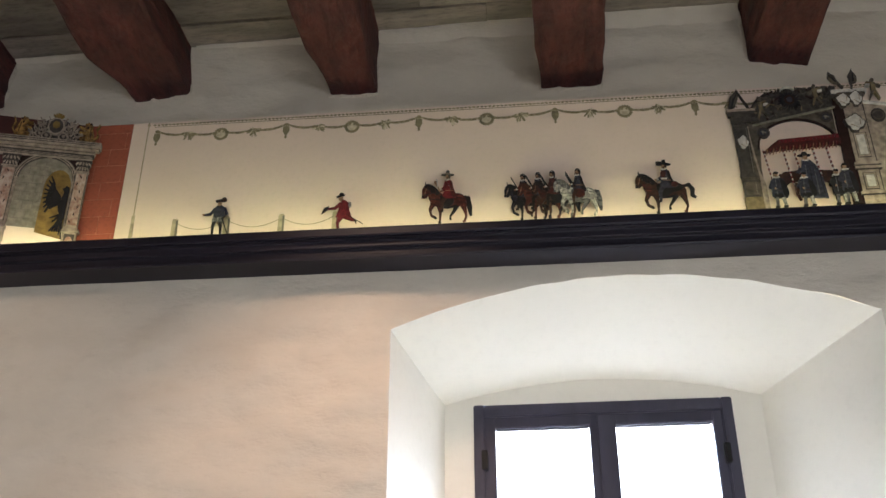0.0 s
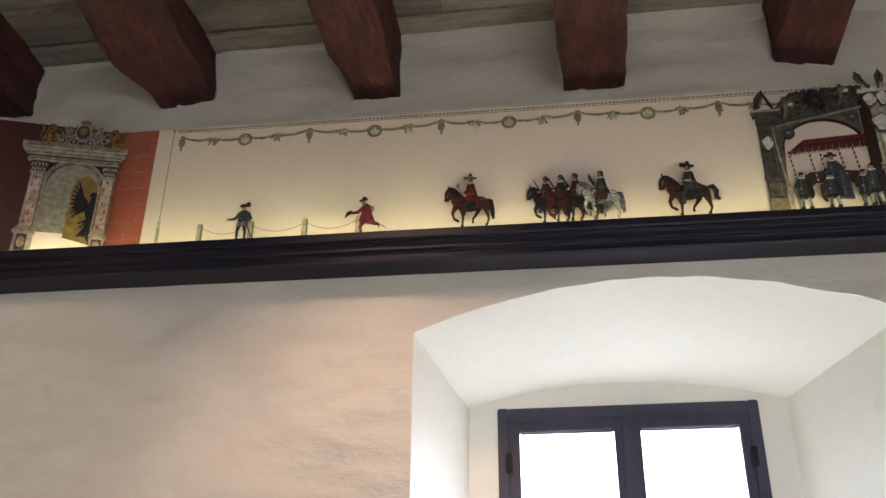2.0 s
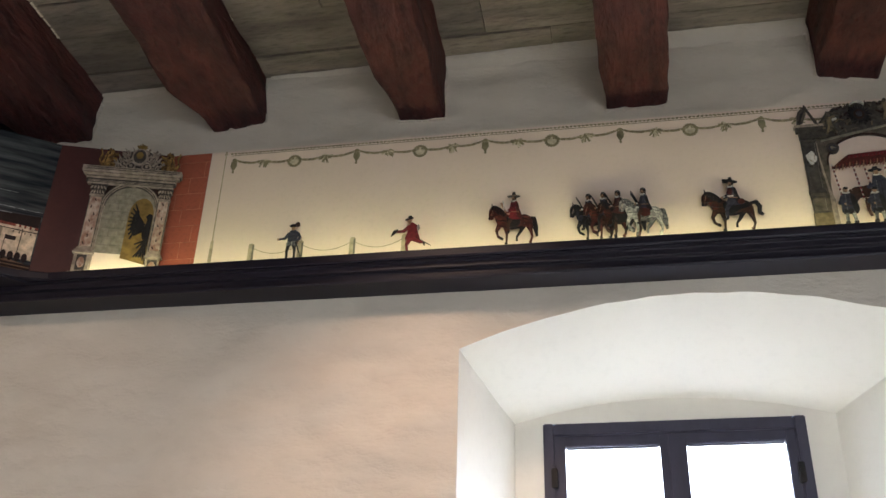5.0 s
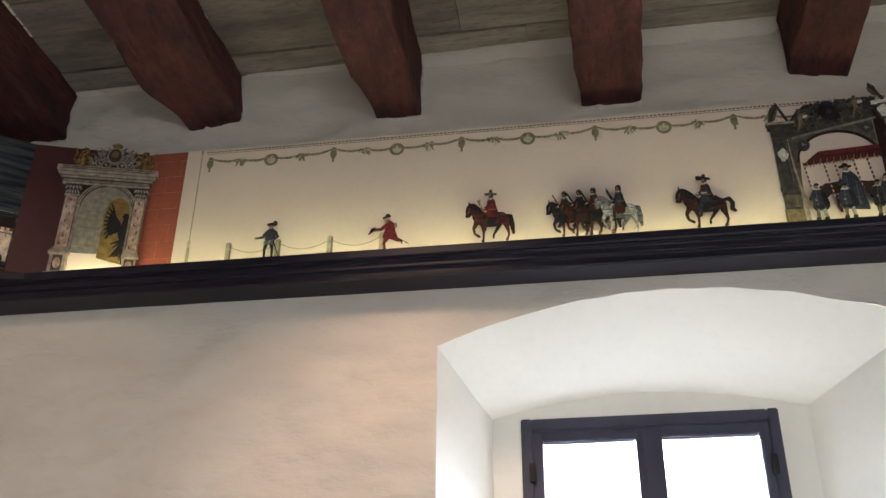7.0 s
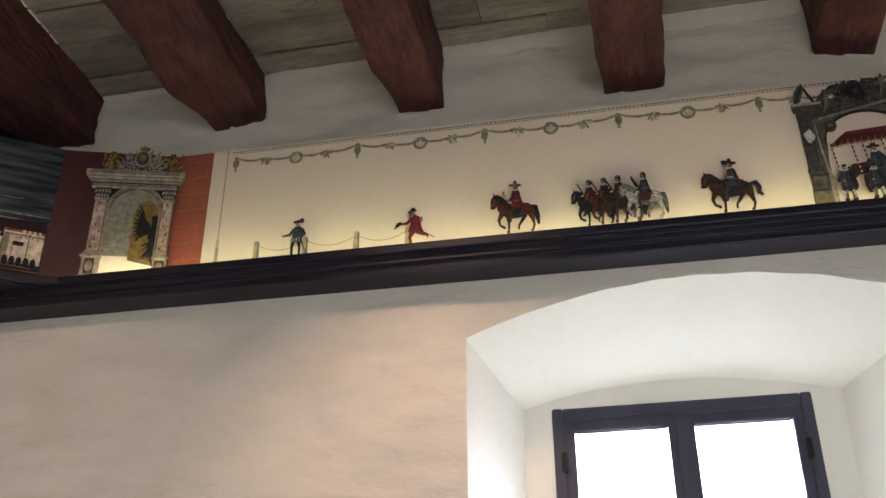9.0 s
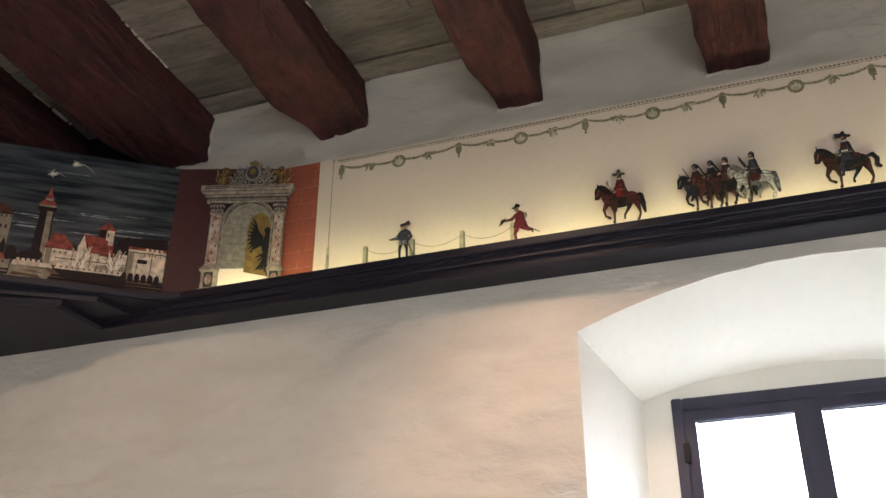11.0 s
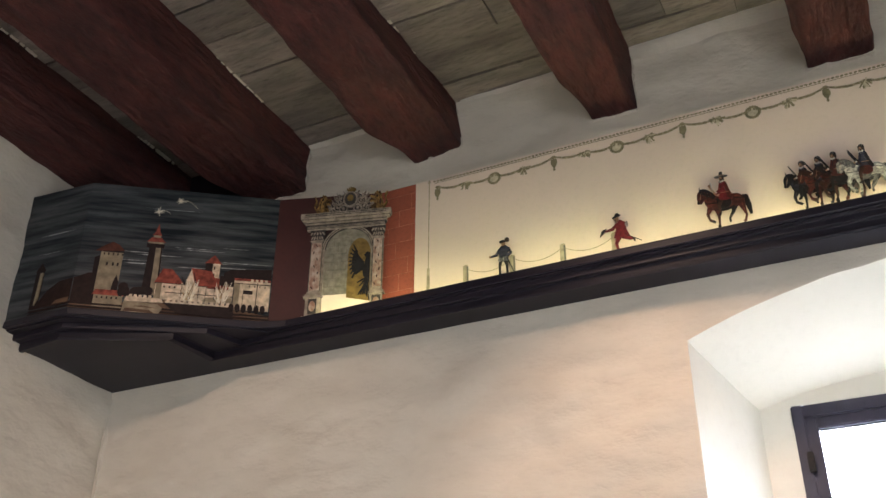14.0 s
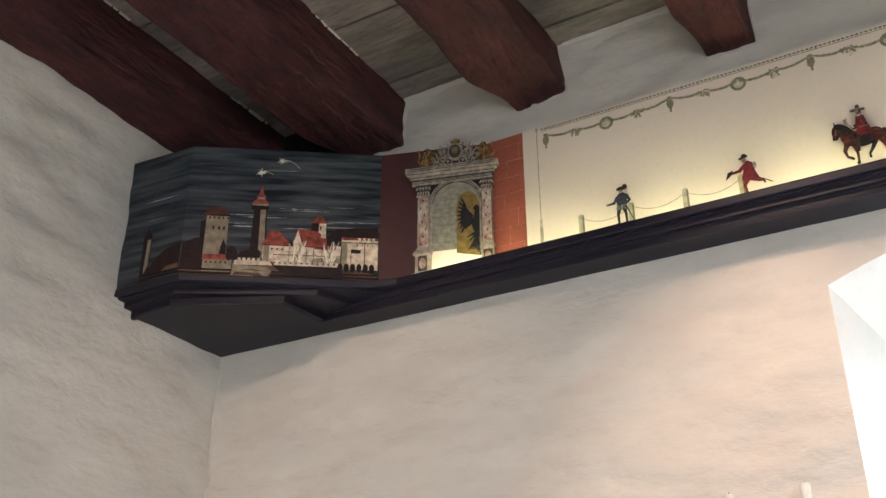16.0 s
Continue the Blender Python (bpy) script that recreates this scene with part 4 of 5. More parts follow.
# ---- night town picture in the corner bay ----
def town():
    tw = tagged(holder("night_town_picture", -2.3, 2.5, BOTZ), "dark painted night townscape on three angled boards", "painting")
    loc = Matrix.Translation((2.3, -2.5, -BOTZ))
    def p(name, bm, mats, label="", parent=tw):
        bm.transform(loc)
        return part(name, bm, mats, parent, label)
    D = -0.022
    sky_o = p("sky_board", sheet(OBL, 0.0, OBL.long), M_SKY, "streaked dark blue-grey painted night sky")
    sky_l = p("sky_board", sheet(LEFT, 0.0, LEFT.long), M_SKY, "streaked dark blue-grey painted night sky")
    layer = [0.0008]
    def flat(name, mats, shapes, board=OBL, label=""):
        """shapes: (material index, points) laid one over the other."""
        bm = bmesh.new()
        for mi, pts in shapes:
            layer[0] += 0.00005
            board.poly(bm, [(s, z + D) for s, z in pts], -0.001, layer[0], mi)
        return p(name, bm, mats, label)
    def rect(s0, s1, z0, z1):
        return [(s0, z0), (s1, z0), (s1, z1), (s0, z1)]
    rng = random.Random(12)
    # ground and hills
    flat("foreground", [M_EARTH], [(0, [(0.0, 3.34), (0.744, 3.34), (0.744, 3.40), (0.60, 3.425), (0.36, 3.44), (0.16, 3.41), (0.0, 3.40)])], label="brown painted foreground")
    flat("hill", [M_HILL], [(0, [(0.002, 3.40), (0.10, 3.40), (0.10, 3.535), (0.05, 3.53), (0.002, 3.505)])], label="dark painted hill")
    flat("hill", [M_HILL, M_EARTH], [(0, [(0.12, 3.40), (LEFT.long - 0.002, 3.40), (LEFT.long - 0.002, 3.505), (0.24, 3.50), (0.19, 3.47), (0.15, 3.42)]), (1, [(0.22, 3.40), (0.30, 3.40), (0.30, 3.425), (0.24, 3.42)])], LEFT, "dark painted hill")
    flat("far_tower", [M_DROOF, M_HILL], [(0, rect(0.115, 0.155, 3.40, 3.56)), (1, [(0.110, 3.56), (0.160, 3.56), (0.135, 3.60)])], LEFT)
    # square tower
    t = [(0, rect(0.082, 0.166, 3.455, 3.632)), (1, [(0.142, 3.455), (0.166, 3.455), (0.166, 3.50), (0.155, 3.53), (0.146, 3.50)]), (1, rect(0.076, 0.168, 3.627, 3.633)), (1, [(0.062, 3.60), (0.082, 3.61), (0.082, 3.455), (0.066, 3.455)]), (2, [(0.060, 3.628), (0.170, 3.636), (0.148, 3.660), (0.120, 3.674), (0.090, 3.655)])]
    t += [(1, rect(0.092 + 0.017 * k, 0.097 + 0.017 * k, 3.614, 3.624)) for k in range(5)]
    t += [(1, rect(s, s + 0.007, 3.568, 3.582)) for s in (0.108, 0.130, 0.148)]
    flat("square_tower", [M_TOWER, M_DROOF, M_TROOF], t, label="pale stone tower with red roof")
    t = [(0, rect(0.085, 0.192, 3.385, 3.452)), (1, [(0.078, 3.440), (0.196, 3.440), (0.186, 3.464), (0.088, 3.462)])]
    t += [(2, rect(0.095 + 0.018 * k, 0.101 + 0.018 * k, 3.425, 3.434)) for k in range(5)]
    flat("gatehouse", [M_TOWER, M_ROOF, M_DROOF], t, label="low gatehouse with red roof")
    # round tower
    t = [(0, [(0.255, 3.455), (0.318, 3.455), (0.309, 3.662), (0.259, 3.662)]), (1, [(0.255, 3.455), (0.288, 3.455), (0.284, 3.662), (0.259, 3.662)]), (1, [(0.311, 3.455), (0.318, 3.455), (0.309, 3.662), (0.304, 3.662)]), (1, rect(0.248, 0.316, 3.662, 3.680)), (0, rect(0.252, 0.312, 3.680, 3.688)), (2, [(0.246, 3.688), (0.318, 3.688), (0.300, 3.708), (0.264, 3.708)]), (0, rect(0.268, 0.297, 3.708, 3.718)), (2, [(0.264, 3.718), (0.301, 3.718), (0.290, 3.735), (0.275, 3.735)]), (2, [(0.274, 3.735), (0.291, 3.735), (0.283, 3.772)])]
    flat("round_tower", [M_TOWER, M_DROOF, M_ROOF], t, label="round stone tower with tiered red roof")
    # trees
    bm = bmesh.new()
    for k in range(16):
        layer[0] += 0.00003
        OBL.oval(bm, rng.uniform(0.18, 0.33), rng.uniform(3.44, 3.49) + D, rng.uniform(0.010, 0.022), rng.uniform(0.012, 0.024), -0.001, layer[0], n=9)
    p("dark_trees", bm, M_DROOF, "dark painted clumps of trees")
    # church, roofs and houses
    flat("church_tower", [M_HOUSE, M_DROOF, M_ROOF], [(0, rect(0.492, 0.540, 3.535, 3.615)), (1, rect(0.484, 0.512, 3.535, 3.612)), (1, rect(0.516, 0.522, 3.585, 3.600)), (1, rect(0.516, 0.522, 3.552, 3.568)), (2, [(0.480, 3.612), (0.546, 3.612), (0.514, 3.650)])], label="white church tower with red pyramid roof")
    flat("long_roof", [M_DROOF, M_ROOF], [(0, [(0.555, 3.535), (0.742, 3.535), (0.742, 3.604), (0.585, 3.592), (0.560, 3.575)]), (1, [(0.575, 3.545), (0.742, 3.548), (0.742, 3.556), (0.572, 3.556)])], label="long dark red roof")
    t = [(0, rect(0.602, 0.742, 3.420, 3.545)), (1, rect(0.640, 0.676, 3.488, 3.505)), (1, rect(0.690, 0.693, 3.43, 3.54))] + [(0, rect(0.665 + 0.018 * k, 0.676 + 0.018 * k, 3.545, 3.555)) for k in range(4)] + [(1, rect(0.66 + 0.02 * k, 0.664 + 0.02 * k, 3.52, 3.528)) for k in range(4)]
    flat("castle_wall", [M_HOUSE, M_DROOF], t, label="pale battlemented castle wall")
    flat("gabled_house", [M_HOUSE, M_ROOF, M_DROOF], [(0, rect(0.306, 0.42, 3.44, 3.512)), (1, [(0.300, 3.510), (0.415, 3.506), (0.385, 3.545), (0.360, 3.572), (0.325, 3.572)])] + [(2, rect(0.316 + 0.02 * k, 0.322 + 0.02 * k, 3.490, 3.498)) for k in range(4)], label="pale house with red roof")
    flat("gabled_house", [M_HOUSE, M_ROOF, M_DROOF], [(0, rect(0.40, 0.60, 3.44, 3.515)), (0, [(0.415, 3.510), (0.455, 3.510), (0.435, 3.584)]), (1, [(0.432, 3.584), (0.512, 3.576), (0.545, 3.505), (0.455, 3.508)]), (1, [(0.50, 3.50), (0.585, 3.50), (0.57, 3.545), (0.52, 3.55)])], label="pale house with red roof")
    for m, pts in ((M_TOWER, rect(0.308, 0.330, 3.44, 3.508)), (M_DROOF, [(0.398, 3.545), (0.420, 3.512), (0.412, 3.505)]), (M_DROOF, [(0.455, 3.510), (0.462, 3.508), (0.440, 3.580)]), (M_TOWER, rect(0.602, 0.625, 3.42, 3.535)), (M_DROOF, rect(0.545, 0.602, 3.515, 3.560)), (M_TOWER, [(0.48, 3.44), (0.60, 3.44), (0.60, 3.465), (0.50, 3.460)])):
        flat("shaded_gable", [m], [(0, pts)], label="dark painted gable shade")
    for s0, s1, zz in ((0.302, 0.415, 3.509), (0.455, 0.545, 3.507), (0.50, 0.585, 3.500), (0.605, 0.742, 3.533), (0.345, 0.60, 3.470)):
        flat("eaves_line", [M_DROOF], [(0, rect(s0, s1, zz - 0.0014, zz + 0.0014))])
    for s in (0.405, 0.470, 0.498, 0.530, 0.603, 0.640):
        flat("corner_line", [M_DROOF], [(0, rect(s - 0.001, s + 0.001, 3.44, 3.505))])
    # town wall with merlons
    t = [(0, [(0.345, 3.425), (0.600, 3.425), (0.612, 3.405), (0.612, 3.375), (0.40, 3.385)]), (1, rect(0.352, 0.605, 3.425, 3.432))] + [(1, rect(0.356 + 0.0205 * k, 0.368 + 0.0205 * k, 3.432, 3.443)) for k in range(12)] + [(1, rect(0.215 + 0.018 * k, 0.226 + 0.018 * k, 3.440, 3.450)) for k in range(5)] + [(1, [(0.20, 3.420), (0.345, 3.424), (0.335, 3.440), (0.205, 3.440)])]
    flat("town_wall", [M_DROOF, M_HOUSE], t, label="crenellated town wall")
    flat("lit_bank", [M_TOWER, M_EARTH], [(0, [(0.195, 3.376), (0.330, 3.372), (0.345, 3.398), (0.325, 3.416), (0.20, 3.420)]), (1, [(0.20, 3.376), (0.32, 3.373), (0.30, 3.388), (0.21, 3.392)]), (1, [(0.235, 3.400), (0.330, 3.396), (0.27, 3.406)])], label="torch-lit painted stone bank")
    flat("path_line", [M_HOUSE], [(0, [(0.095, 3.371), (0.25, 3.374), (0.42, 3.366), (0.42, 3.369), (0.25, 3.378), (0.095, 3.374)])])
    flat("far_tower", [M_TOWER], [(0, [(0.138, 3.41), (0.152, 3.44), (0.153, 3.55), (0.140, 3.55)])], LEFT)
    # bursts of fire in front of the houses
    for cs in (0.435, 0.560):
        bm = bmesh.new()
        for k in range(44):
            layer[0] += 0.00003
            foot, tip, high = rng.uniform(-0.016, 0.016), rng.uniform(-0.036, 0.036), rng.uniform(3.460, 3.535)
            dark = k % 3 == 0
            OBL.limb(bm, (cs + foot, 3.440 + D), (cs + tip, high + D), 0.0010 if dark else 0.0026, 0.0007, layer[0] - 0.0005, layer[0] + 0.0003 * dark, 1 if dark else 0)
        p("fire_burst", bm, [M_SPARK, M_GILT], "pale painted burst of sparks")
    for k in range(6):
        s = 0.60 + 0.024 * k
        bm = bmesh.new()
        layer[0] += 0.00004
        OBL.oval(bm, s, 3.425 + D, 0.010, 0.017, -0.001, layer[0], n=10)
        p("shrub", bm, M_DROOF)
    # fireworks
    for s, z, side in ((0.275, 3.825, 0.045), (0.352, 3.882, 0.072)):
        bm = bmesh.new()
        layer[0] += 0.00004
        for k in range(11):
            a = k * math.tau / 11 + 0.3
            OBL.limb(bm, (s, z + D), (s + rng.uniform(0.010, 0.026) * math.cos(a), z + D + rng.uniform(0.008, 0.022) * math.sin(a)), 0.0028, 0.0004, layer[0] - 0.0006, layer[0] + 0.00003 * k)
        for k in range(10):
            f0, f1 = k / 10, (k + 1) / 10
            q = lambda f: (s + side * f, z + D + 0.03 * f - 0.85 * side * f * f)
            OBL.limb(bm, q(f0), q(f1), 0.0009 * (1 - f0) + 0.0003, 0.0009 * (1 - f1) + 0.0003, layer[0] - 0.0004, layer[0] + 0.0004)
        p("firework", bm, M_SPARK, "white painted firework with falling trail")
    # cloud streaks
    for board in (OBL, LEFT):
        for k in range(18 if board is OBL else 3):
            s, z, w = rng.uniform(0.01, board.long - 0.20), 3.585 + 0.28 * rng.random() ** 2.6, rng.uniform(0.08, 0.24)
            h = rng.uniform(0.0006, 0.0036)
            bm = board.poly(bmesh.new(), [(s, z + D), (s + w * 0.3, z - h * 0.8 + D), (s + w * 0.7, z - h * 0.5 + D), (s + w, z + D + 0.002), (s + w * 0.6, z + h + D), (s + w * 0.25, z + h * 0.8 + D)], -0.001, 0.0004 + 0.00001 * k)
            p("cloud_streak", bm, M_CLOUD if k % 3 else M_SKY)
    # brown base bands
    bm = bmesh.new()
    for k, z in enumerate((3.349, 3.363, 3.376)):
        OBL.rect(bm, 0.0, OBL.long, z - 0.003, z + 0.003, -0.001, 0.0045 + 0.0003 * k)
        LEFT.rect(bm, 0.12, LEFT.long, z - 0.003, z + 0.003, -0.001, 0.0045 + 0.0003 * k)
    p("base_band", bm, M_HILL, "dark brown painted base bands")


M_CLOUD = paint("painted_cloud", (0.40, 0.41, 0.40), vary=0.7)
town()


# ---- triumphal arch at the east end ----
def triumphal_arch():
    g = tagged(holder("triumphal_arch_cutout", 1.1, 2.955, 3.326), "dark grey triumphal arch cut-out with flags and trophies", "arch model")
    loc = Matrix.Translation((-1.1, -2.955, -3.326))
    B = Board((0, 2.962), (2, 2.962))
    def p(name, bm, mats, label=""):
        bm.transform(loc)
        return part(name, bm, mats, g, label)
    Z = 1.610
    z = lambda v: v + Z
    def slab(name, s0, s1, z0, z1, d, mat, label=""):
        p(name, B.rect(bmesh.new(), s0, s1, z(z0), z(z1), -0.004, d), mat, label)
    def shape(name, pts, d, mat, label=""):
        p(name, B.poly(bmesh.new(), [(s, z(v)) for s, v in pts], -0.004, d), mat, label)
    # west pier, its inner reveal and plinth
    shape("pier", [(0.864, 1.70), (0.905, 1.70), (0.908, 2.150), (0.860, 2.150)], 0.006, M_ARCH, "dark painted pier")
    shape("reveal", [(0.906, 1.70), (0.937, 1.70), (0.930, 1.96), (0.937, 2.03), (0.940, 2.150), (0.909, 2.150)], 0.003, M_SPAN, "grey-brown pier reveal")
    shape("lit_edge", [(0.922, 1.70), (0.936, 1.70), (0.936, 1.90), (0.925, 1.945), (0.914, 2.06), (0.910, 2.14), (0.907, 2.14), (0.911, 2.02), (0.920, 1.93), (0.919, 1.86)], 0.0042, M_PALE, "pale lit edge of the reveal")
    slab("moulding", 0.858, 0.910, 1.930, 1.942, 0.010, M_ARCH)
    slab("moulding", 0.861, 0.908, 1.916, 1.928, 0.009, M_SPAN)
    slab("panel", 0.866, 0.905, 1.860, 1.912, 0.0072, M_SPAN)
    slab("plinth", 0.860, 0.918, 1.70, 1.852, 0.008, M_PLINTH, "dull ochre plinth")
    for z0, z1 in ((1.948, 2.130), (1.862, 1.908)):
        slab("panel_line", 0.8675, 0.869, z0, z1, 0.0078, M_DARK)
        slab("panel_line", 0.9015, 0.903, z0, z1, 0.0078, M_LINE)
    for z0 in (1.853, 1.912, 1.928, 2.138):
        slab("shadow_line", 0.860, 0.912, z0, z0 + 0.003, 0.0104, M_DARK)
    slab("cornice", 0.858, 0.930, 2.150, 2.178, 0.010, M_ARCH)
    slab("cornice", 0.850, 0.938, 2.178, 2.194, 0.013, M_ARCH)
    slab("cap_line", 0.846, 0.942, 2.194, 2.204, 0.015, M_PALE, "pale lit cap")
    slab("shadow_line", 0.850, 0.938, 2.190, 2.194, 0.0142, M_DARK)
    # arch over the opening
    c, r, sp, sq = 1.067, 0.131, z(2.040), 0.86
    low = lambda s: 2.140 + 0.207 * (s - 0.937)
    n = 24
    bm = bmesh.new()
    for k in range(n):
        a0, a1 = (math.pi * (k + e) / n for e in (0, 1))
        q = [(c + r * math.cos(a), sp + sq * r * math.sin(a)) for a in (a0, a1)]
        B.poly(bm, [q[0], q[1], (q[1][0], z(low(q[1][0]))), (q[0][0], z(low(q[0][0])))], -0.004, 0.004)
    B.arc(bm, c, sp, r, r + 0.006, 0, 180, -0.003, 0.0050, 1, n=24, squash=sq)
    for s in (0.958, 1.174):
        h = z(2.106 + 0.235 * (s - 0.958))
        B.arc(bm, s, h, 0.013, 0.021, 0, 360, -0.003, 0.0066, 2, n=16)
        B.oval(bm, s, h, 0.013, 0.013, -0.003, 0.0060, 3)
        for k in range(5):
            B.oval(bm, s + 0.004 * math.cos(k * 2.1), h + 0.006 * math.sin(k * 1.7), 0.006, 0.0035, -0.002, 0.0070 + 0.0001 * k, 2 if k % 2 else 4, 7, k * 0.8)
    p("arch_ring", bm, [M_SPAN, M_HILL, M_DARK, M_COAT_BLUE, M_LINE], "grey-brown painted arch with round bosses")
    shape("cornice", [(0.925, low(0.925) - 0.004), (1.210, low(1.210) - 0.004), (1.210, low(1.210) + 0.003), (0.925, low(0.925) + 0.003)], 0.0088, M_LINE)
    # east pier: dark inner reveal, pale panelled front, wing beyond
    shape("reveal", [(1.198, 1.70), (1.236, 1.70), (1.240, 2.24), (1.205, 2.24)], 0.0045, M_HILL, "dark pier reveal")
    shape("pier", [(1.235, 1.70), (1.304, 1.70), (1.306, 2.245), (1.238, 2.245)], 0.007, M_PALE, "pale grey panelled pier")
    for z0, z1 in ((1.860, 1.925), (1.985, 2.085)):
        slab("panel_line", 1.247, 1.290, z0, z1, 0.0082, M_DARK)
        slab("panel", 1.2495, 1.2875, z0 + 0.0025, z1 - 0.0025, 0.0094, M_PALE)
        slab("panel_line", 1.254, 1.283, z0 + 0.009, z1 - 0.009, 0.0098, M_LINE)
        slab("panel", 1.2555, 1.2815, z0 + 0.0105, z1 - 0.0105, 0.0102, M_SHIELD)
    for z0 in (1.842, 1.940, 1.955):
        slab("moulding", 1.229, 1.314, z0, z0 + 0.010, 0.0125, M_PALE)
        slab("shadow_line", 1.231, 1.312, z0 - 0.003, z0, 0.0112, M_DARK)
    slab("shadow_line", 1.301, 1.304, 1.70, 2.20, 0.0080, M_DARK)
    slab("cornice", 1.226, 1.318, 2.240, 2.252, 0.0115, M_SPAN)
    slab("cornice", 1.208, 1.326, 2.252, 2.264, 0.0135, M_SHIELD)
    shape("wing", [(1.306, 1.70), (1.50, 1.70), (1.50, 2.18), (1.306, 2.215)], 0.002, M_PALE, "pale grey side wing")
    shape("cap_line", [(1.306, 2.206), (1.50, 2.171), (1.50, 2.180), (1.306, 2.216)], 0.009, M_SHIELD)
    bm = bmesh.new()
    B.oval(bm, 1.346, z(2.155), 0.024, 0.028, -0.002, 0.0050, 0, 18)
    B.arc(bm, 1.346, z(2.155), 0.016, 0.020, 0, 360, -0.002, 0.0060, 1, n=16)
    p("boss", bm, [M_DARK, M_SPAN], "dark round boss")
    # trophies above the arch
    rng = random.Random(3)
    top = lambda s: 2.286 - 0.085 * math.exp(-max(0.0, s - 0.925) / 0.035)
    edge = [0.930 + 0.008 * k for k in range(38)]
    backing = [(s, low(s)) for s in edge[::-1]] + [(s, top(s) + 0.014 * noise.noise((s * 90, 4.1, 0.5))) for s in edge]
    shape("trophy_ground", backing, 0.004, M_ARCH, "dark brown-grey trophy ground")
    for k in range(120):
        s = rng.uniform(0.935, 1.215)
        zz = z(low(s) + 0.008 + (top(s) - low(s) - 0.012) * rng.random())
        mat = rng.choice((M_ARCH, M_SPAN, M_SPAN, M_DARK, M_DARK, M_PLINTH, M_HILL, M_ARCH))
        bm = bmesh.new()
        turn = rng.uniform(0.2, 2.9)
        if k % 2 == 0:
            w = rng.uniform(0.007, 0.017)
            B.limb(bm, (s - w * math.cos(turn), zz - w * 0.5 * math.sin(turn)), (s + w * math.cos(turn), zz + w * 0.8 * math.sin(turn)), rng.uniform(0.0012, 0.0032), 0.0010, -0.002, 0.005 + 0.00006 * k)
        else:
            B.oval(bm, s, zz, rng.uniform(0.004, 0.010), rng.uniform(0.0018, 0.0040), -0.002, 0.005 + 0.00006 * k, n=9, turn=turn)
        p("trophy", bm, mat)
    # plain pale supporters beside the sunburst
    for s, h, way in ((0.962, 2.168, 1), (1.152, 2.212, 1), (1.352, 2.225, -1)):
        bm = bmesh.new()
        for k, ((u0, v0), (u1, v1), w0, w1) in enumerate((((0.0, 0.030), (-0.012, -0.006), 0.0045, 0.0025), ((0.004, 0.030), (0.020, -0.004), 0.0045, 0.0025), ((0.002, 0.026), (0.000, 0.062), 0.0060, 0.0075), ((0.0, 0.058), (-0.024, 0.046), 0.0030, 0.0020), ((0.002, 0.058), (0.022, 0.066), 0.0030, 0.0020))):
            B.limb(bm, (s + way * u0, z(h + v0)), (s + way * u1, z(h + v1)), w0, w1, -0.002, 0.0128 + 0.0002 * k, k % 2)
        B.oval(bm, s + way * 0.001, z(h + 0.072), 0.0065, 0.0080, -0.002, 0.0140, 1, 10)
        B.limb(bm, (s + way * 0.012, z(h + 0.052)), (s + way * 0.026, z(h + 0.054)), 0.0034, 0.0026, -0.002, 0.0144, 2)
        p("supporter", bm, [M_PLINTH, M_SPAN, M_SHIELD], "plain pale brown supporter shape")
    bm = bmesh.new()
    star = []
    for k in range(44):
        a, q = k * math.tau / 44, (0.046, 0.027, 0.040, 0.024)[k % 4]
        star.append((1.063 + 0.92 * q * math.cos(a), z(2.232) + q * math.sin(a)))
    B.poly(bm, star, -0.002, 0.0128)
    B.oval(bm, 1.063, z(2.232), 0.018, 0.020, -0.002, 0.0140, 1, 16)
    B.oval(bm, 1.063, z(2.232), 0.010, 0.012, -0.002, 0.0150, 2, 12)
    B.poly(bm, [(1.063 + q * math.cos(radians(a)), z(2.262) + q * math.sin(radians(a))) for q, sweep in ((0.024, range(30, 151, 15)), (0.028, range(150, 29, -15))) for a in sweep], -0.002, 0.0150, 4)
    p("sunburst", bm, [M_BLACK, M_HILL, M_COAT_BLUE, M_SPAN, M_SHIELD], "black and brown sunburst boss")
    # flags, drooping to the west of their staffs
    for (s0, z0), (s1, z1), (s2, z2) in (((0.929, 2.190), (0.889, 2.288), (0.856, 2.212)), ((1.250, 2.270), (1.211, 2.341), (1.236, 2.292)), ((1.278, 2.262), (1.291, 2.349), (1.279, 2.290))):
        bm = bmesh.new()
        wide = 0.022 if s2 < s1 else -0.016
        B.limb(bm, (s0, z(z0)), (s1, z(z1)), 0.0016, 0.0010, 0.0, 0.0150)
        mid = ((s1 + s2) / 2 - wide * 0.35, (z1 + z2) / 2 + 0.008)
        for d_, m_, g_ in ((0.0128, 1, 1.0), (0.0136, 2, 0.62), (0.0143, 3, 0.30)):
            B.poly(bm, [(s1, z(z1) - 0.004), (mid[0], z(mid[1])), (s2, z(z2)), (s2 + wide * g_, z(z2) + 0.006), (mid[0] + wide * 1.2 * g_, z(mid[1]) - 0.010), (s1 + wide * 0.25 * g_, z(z1) - 0.016)], 0.0, d_, m_)
        p("flag", bm, [M_DARK, M_SPAN, M_BLACK, M_DARK], "small dark drooping flag")
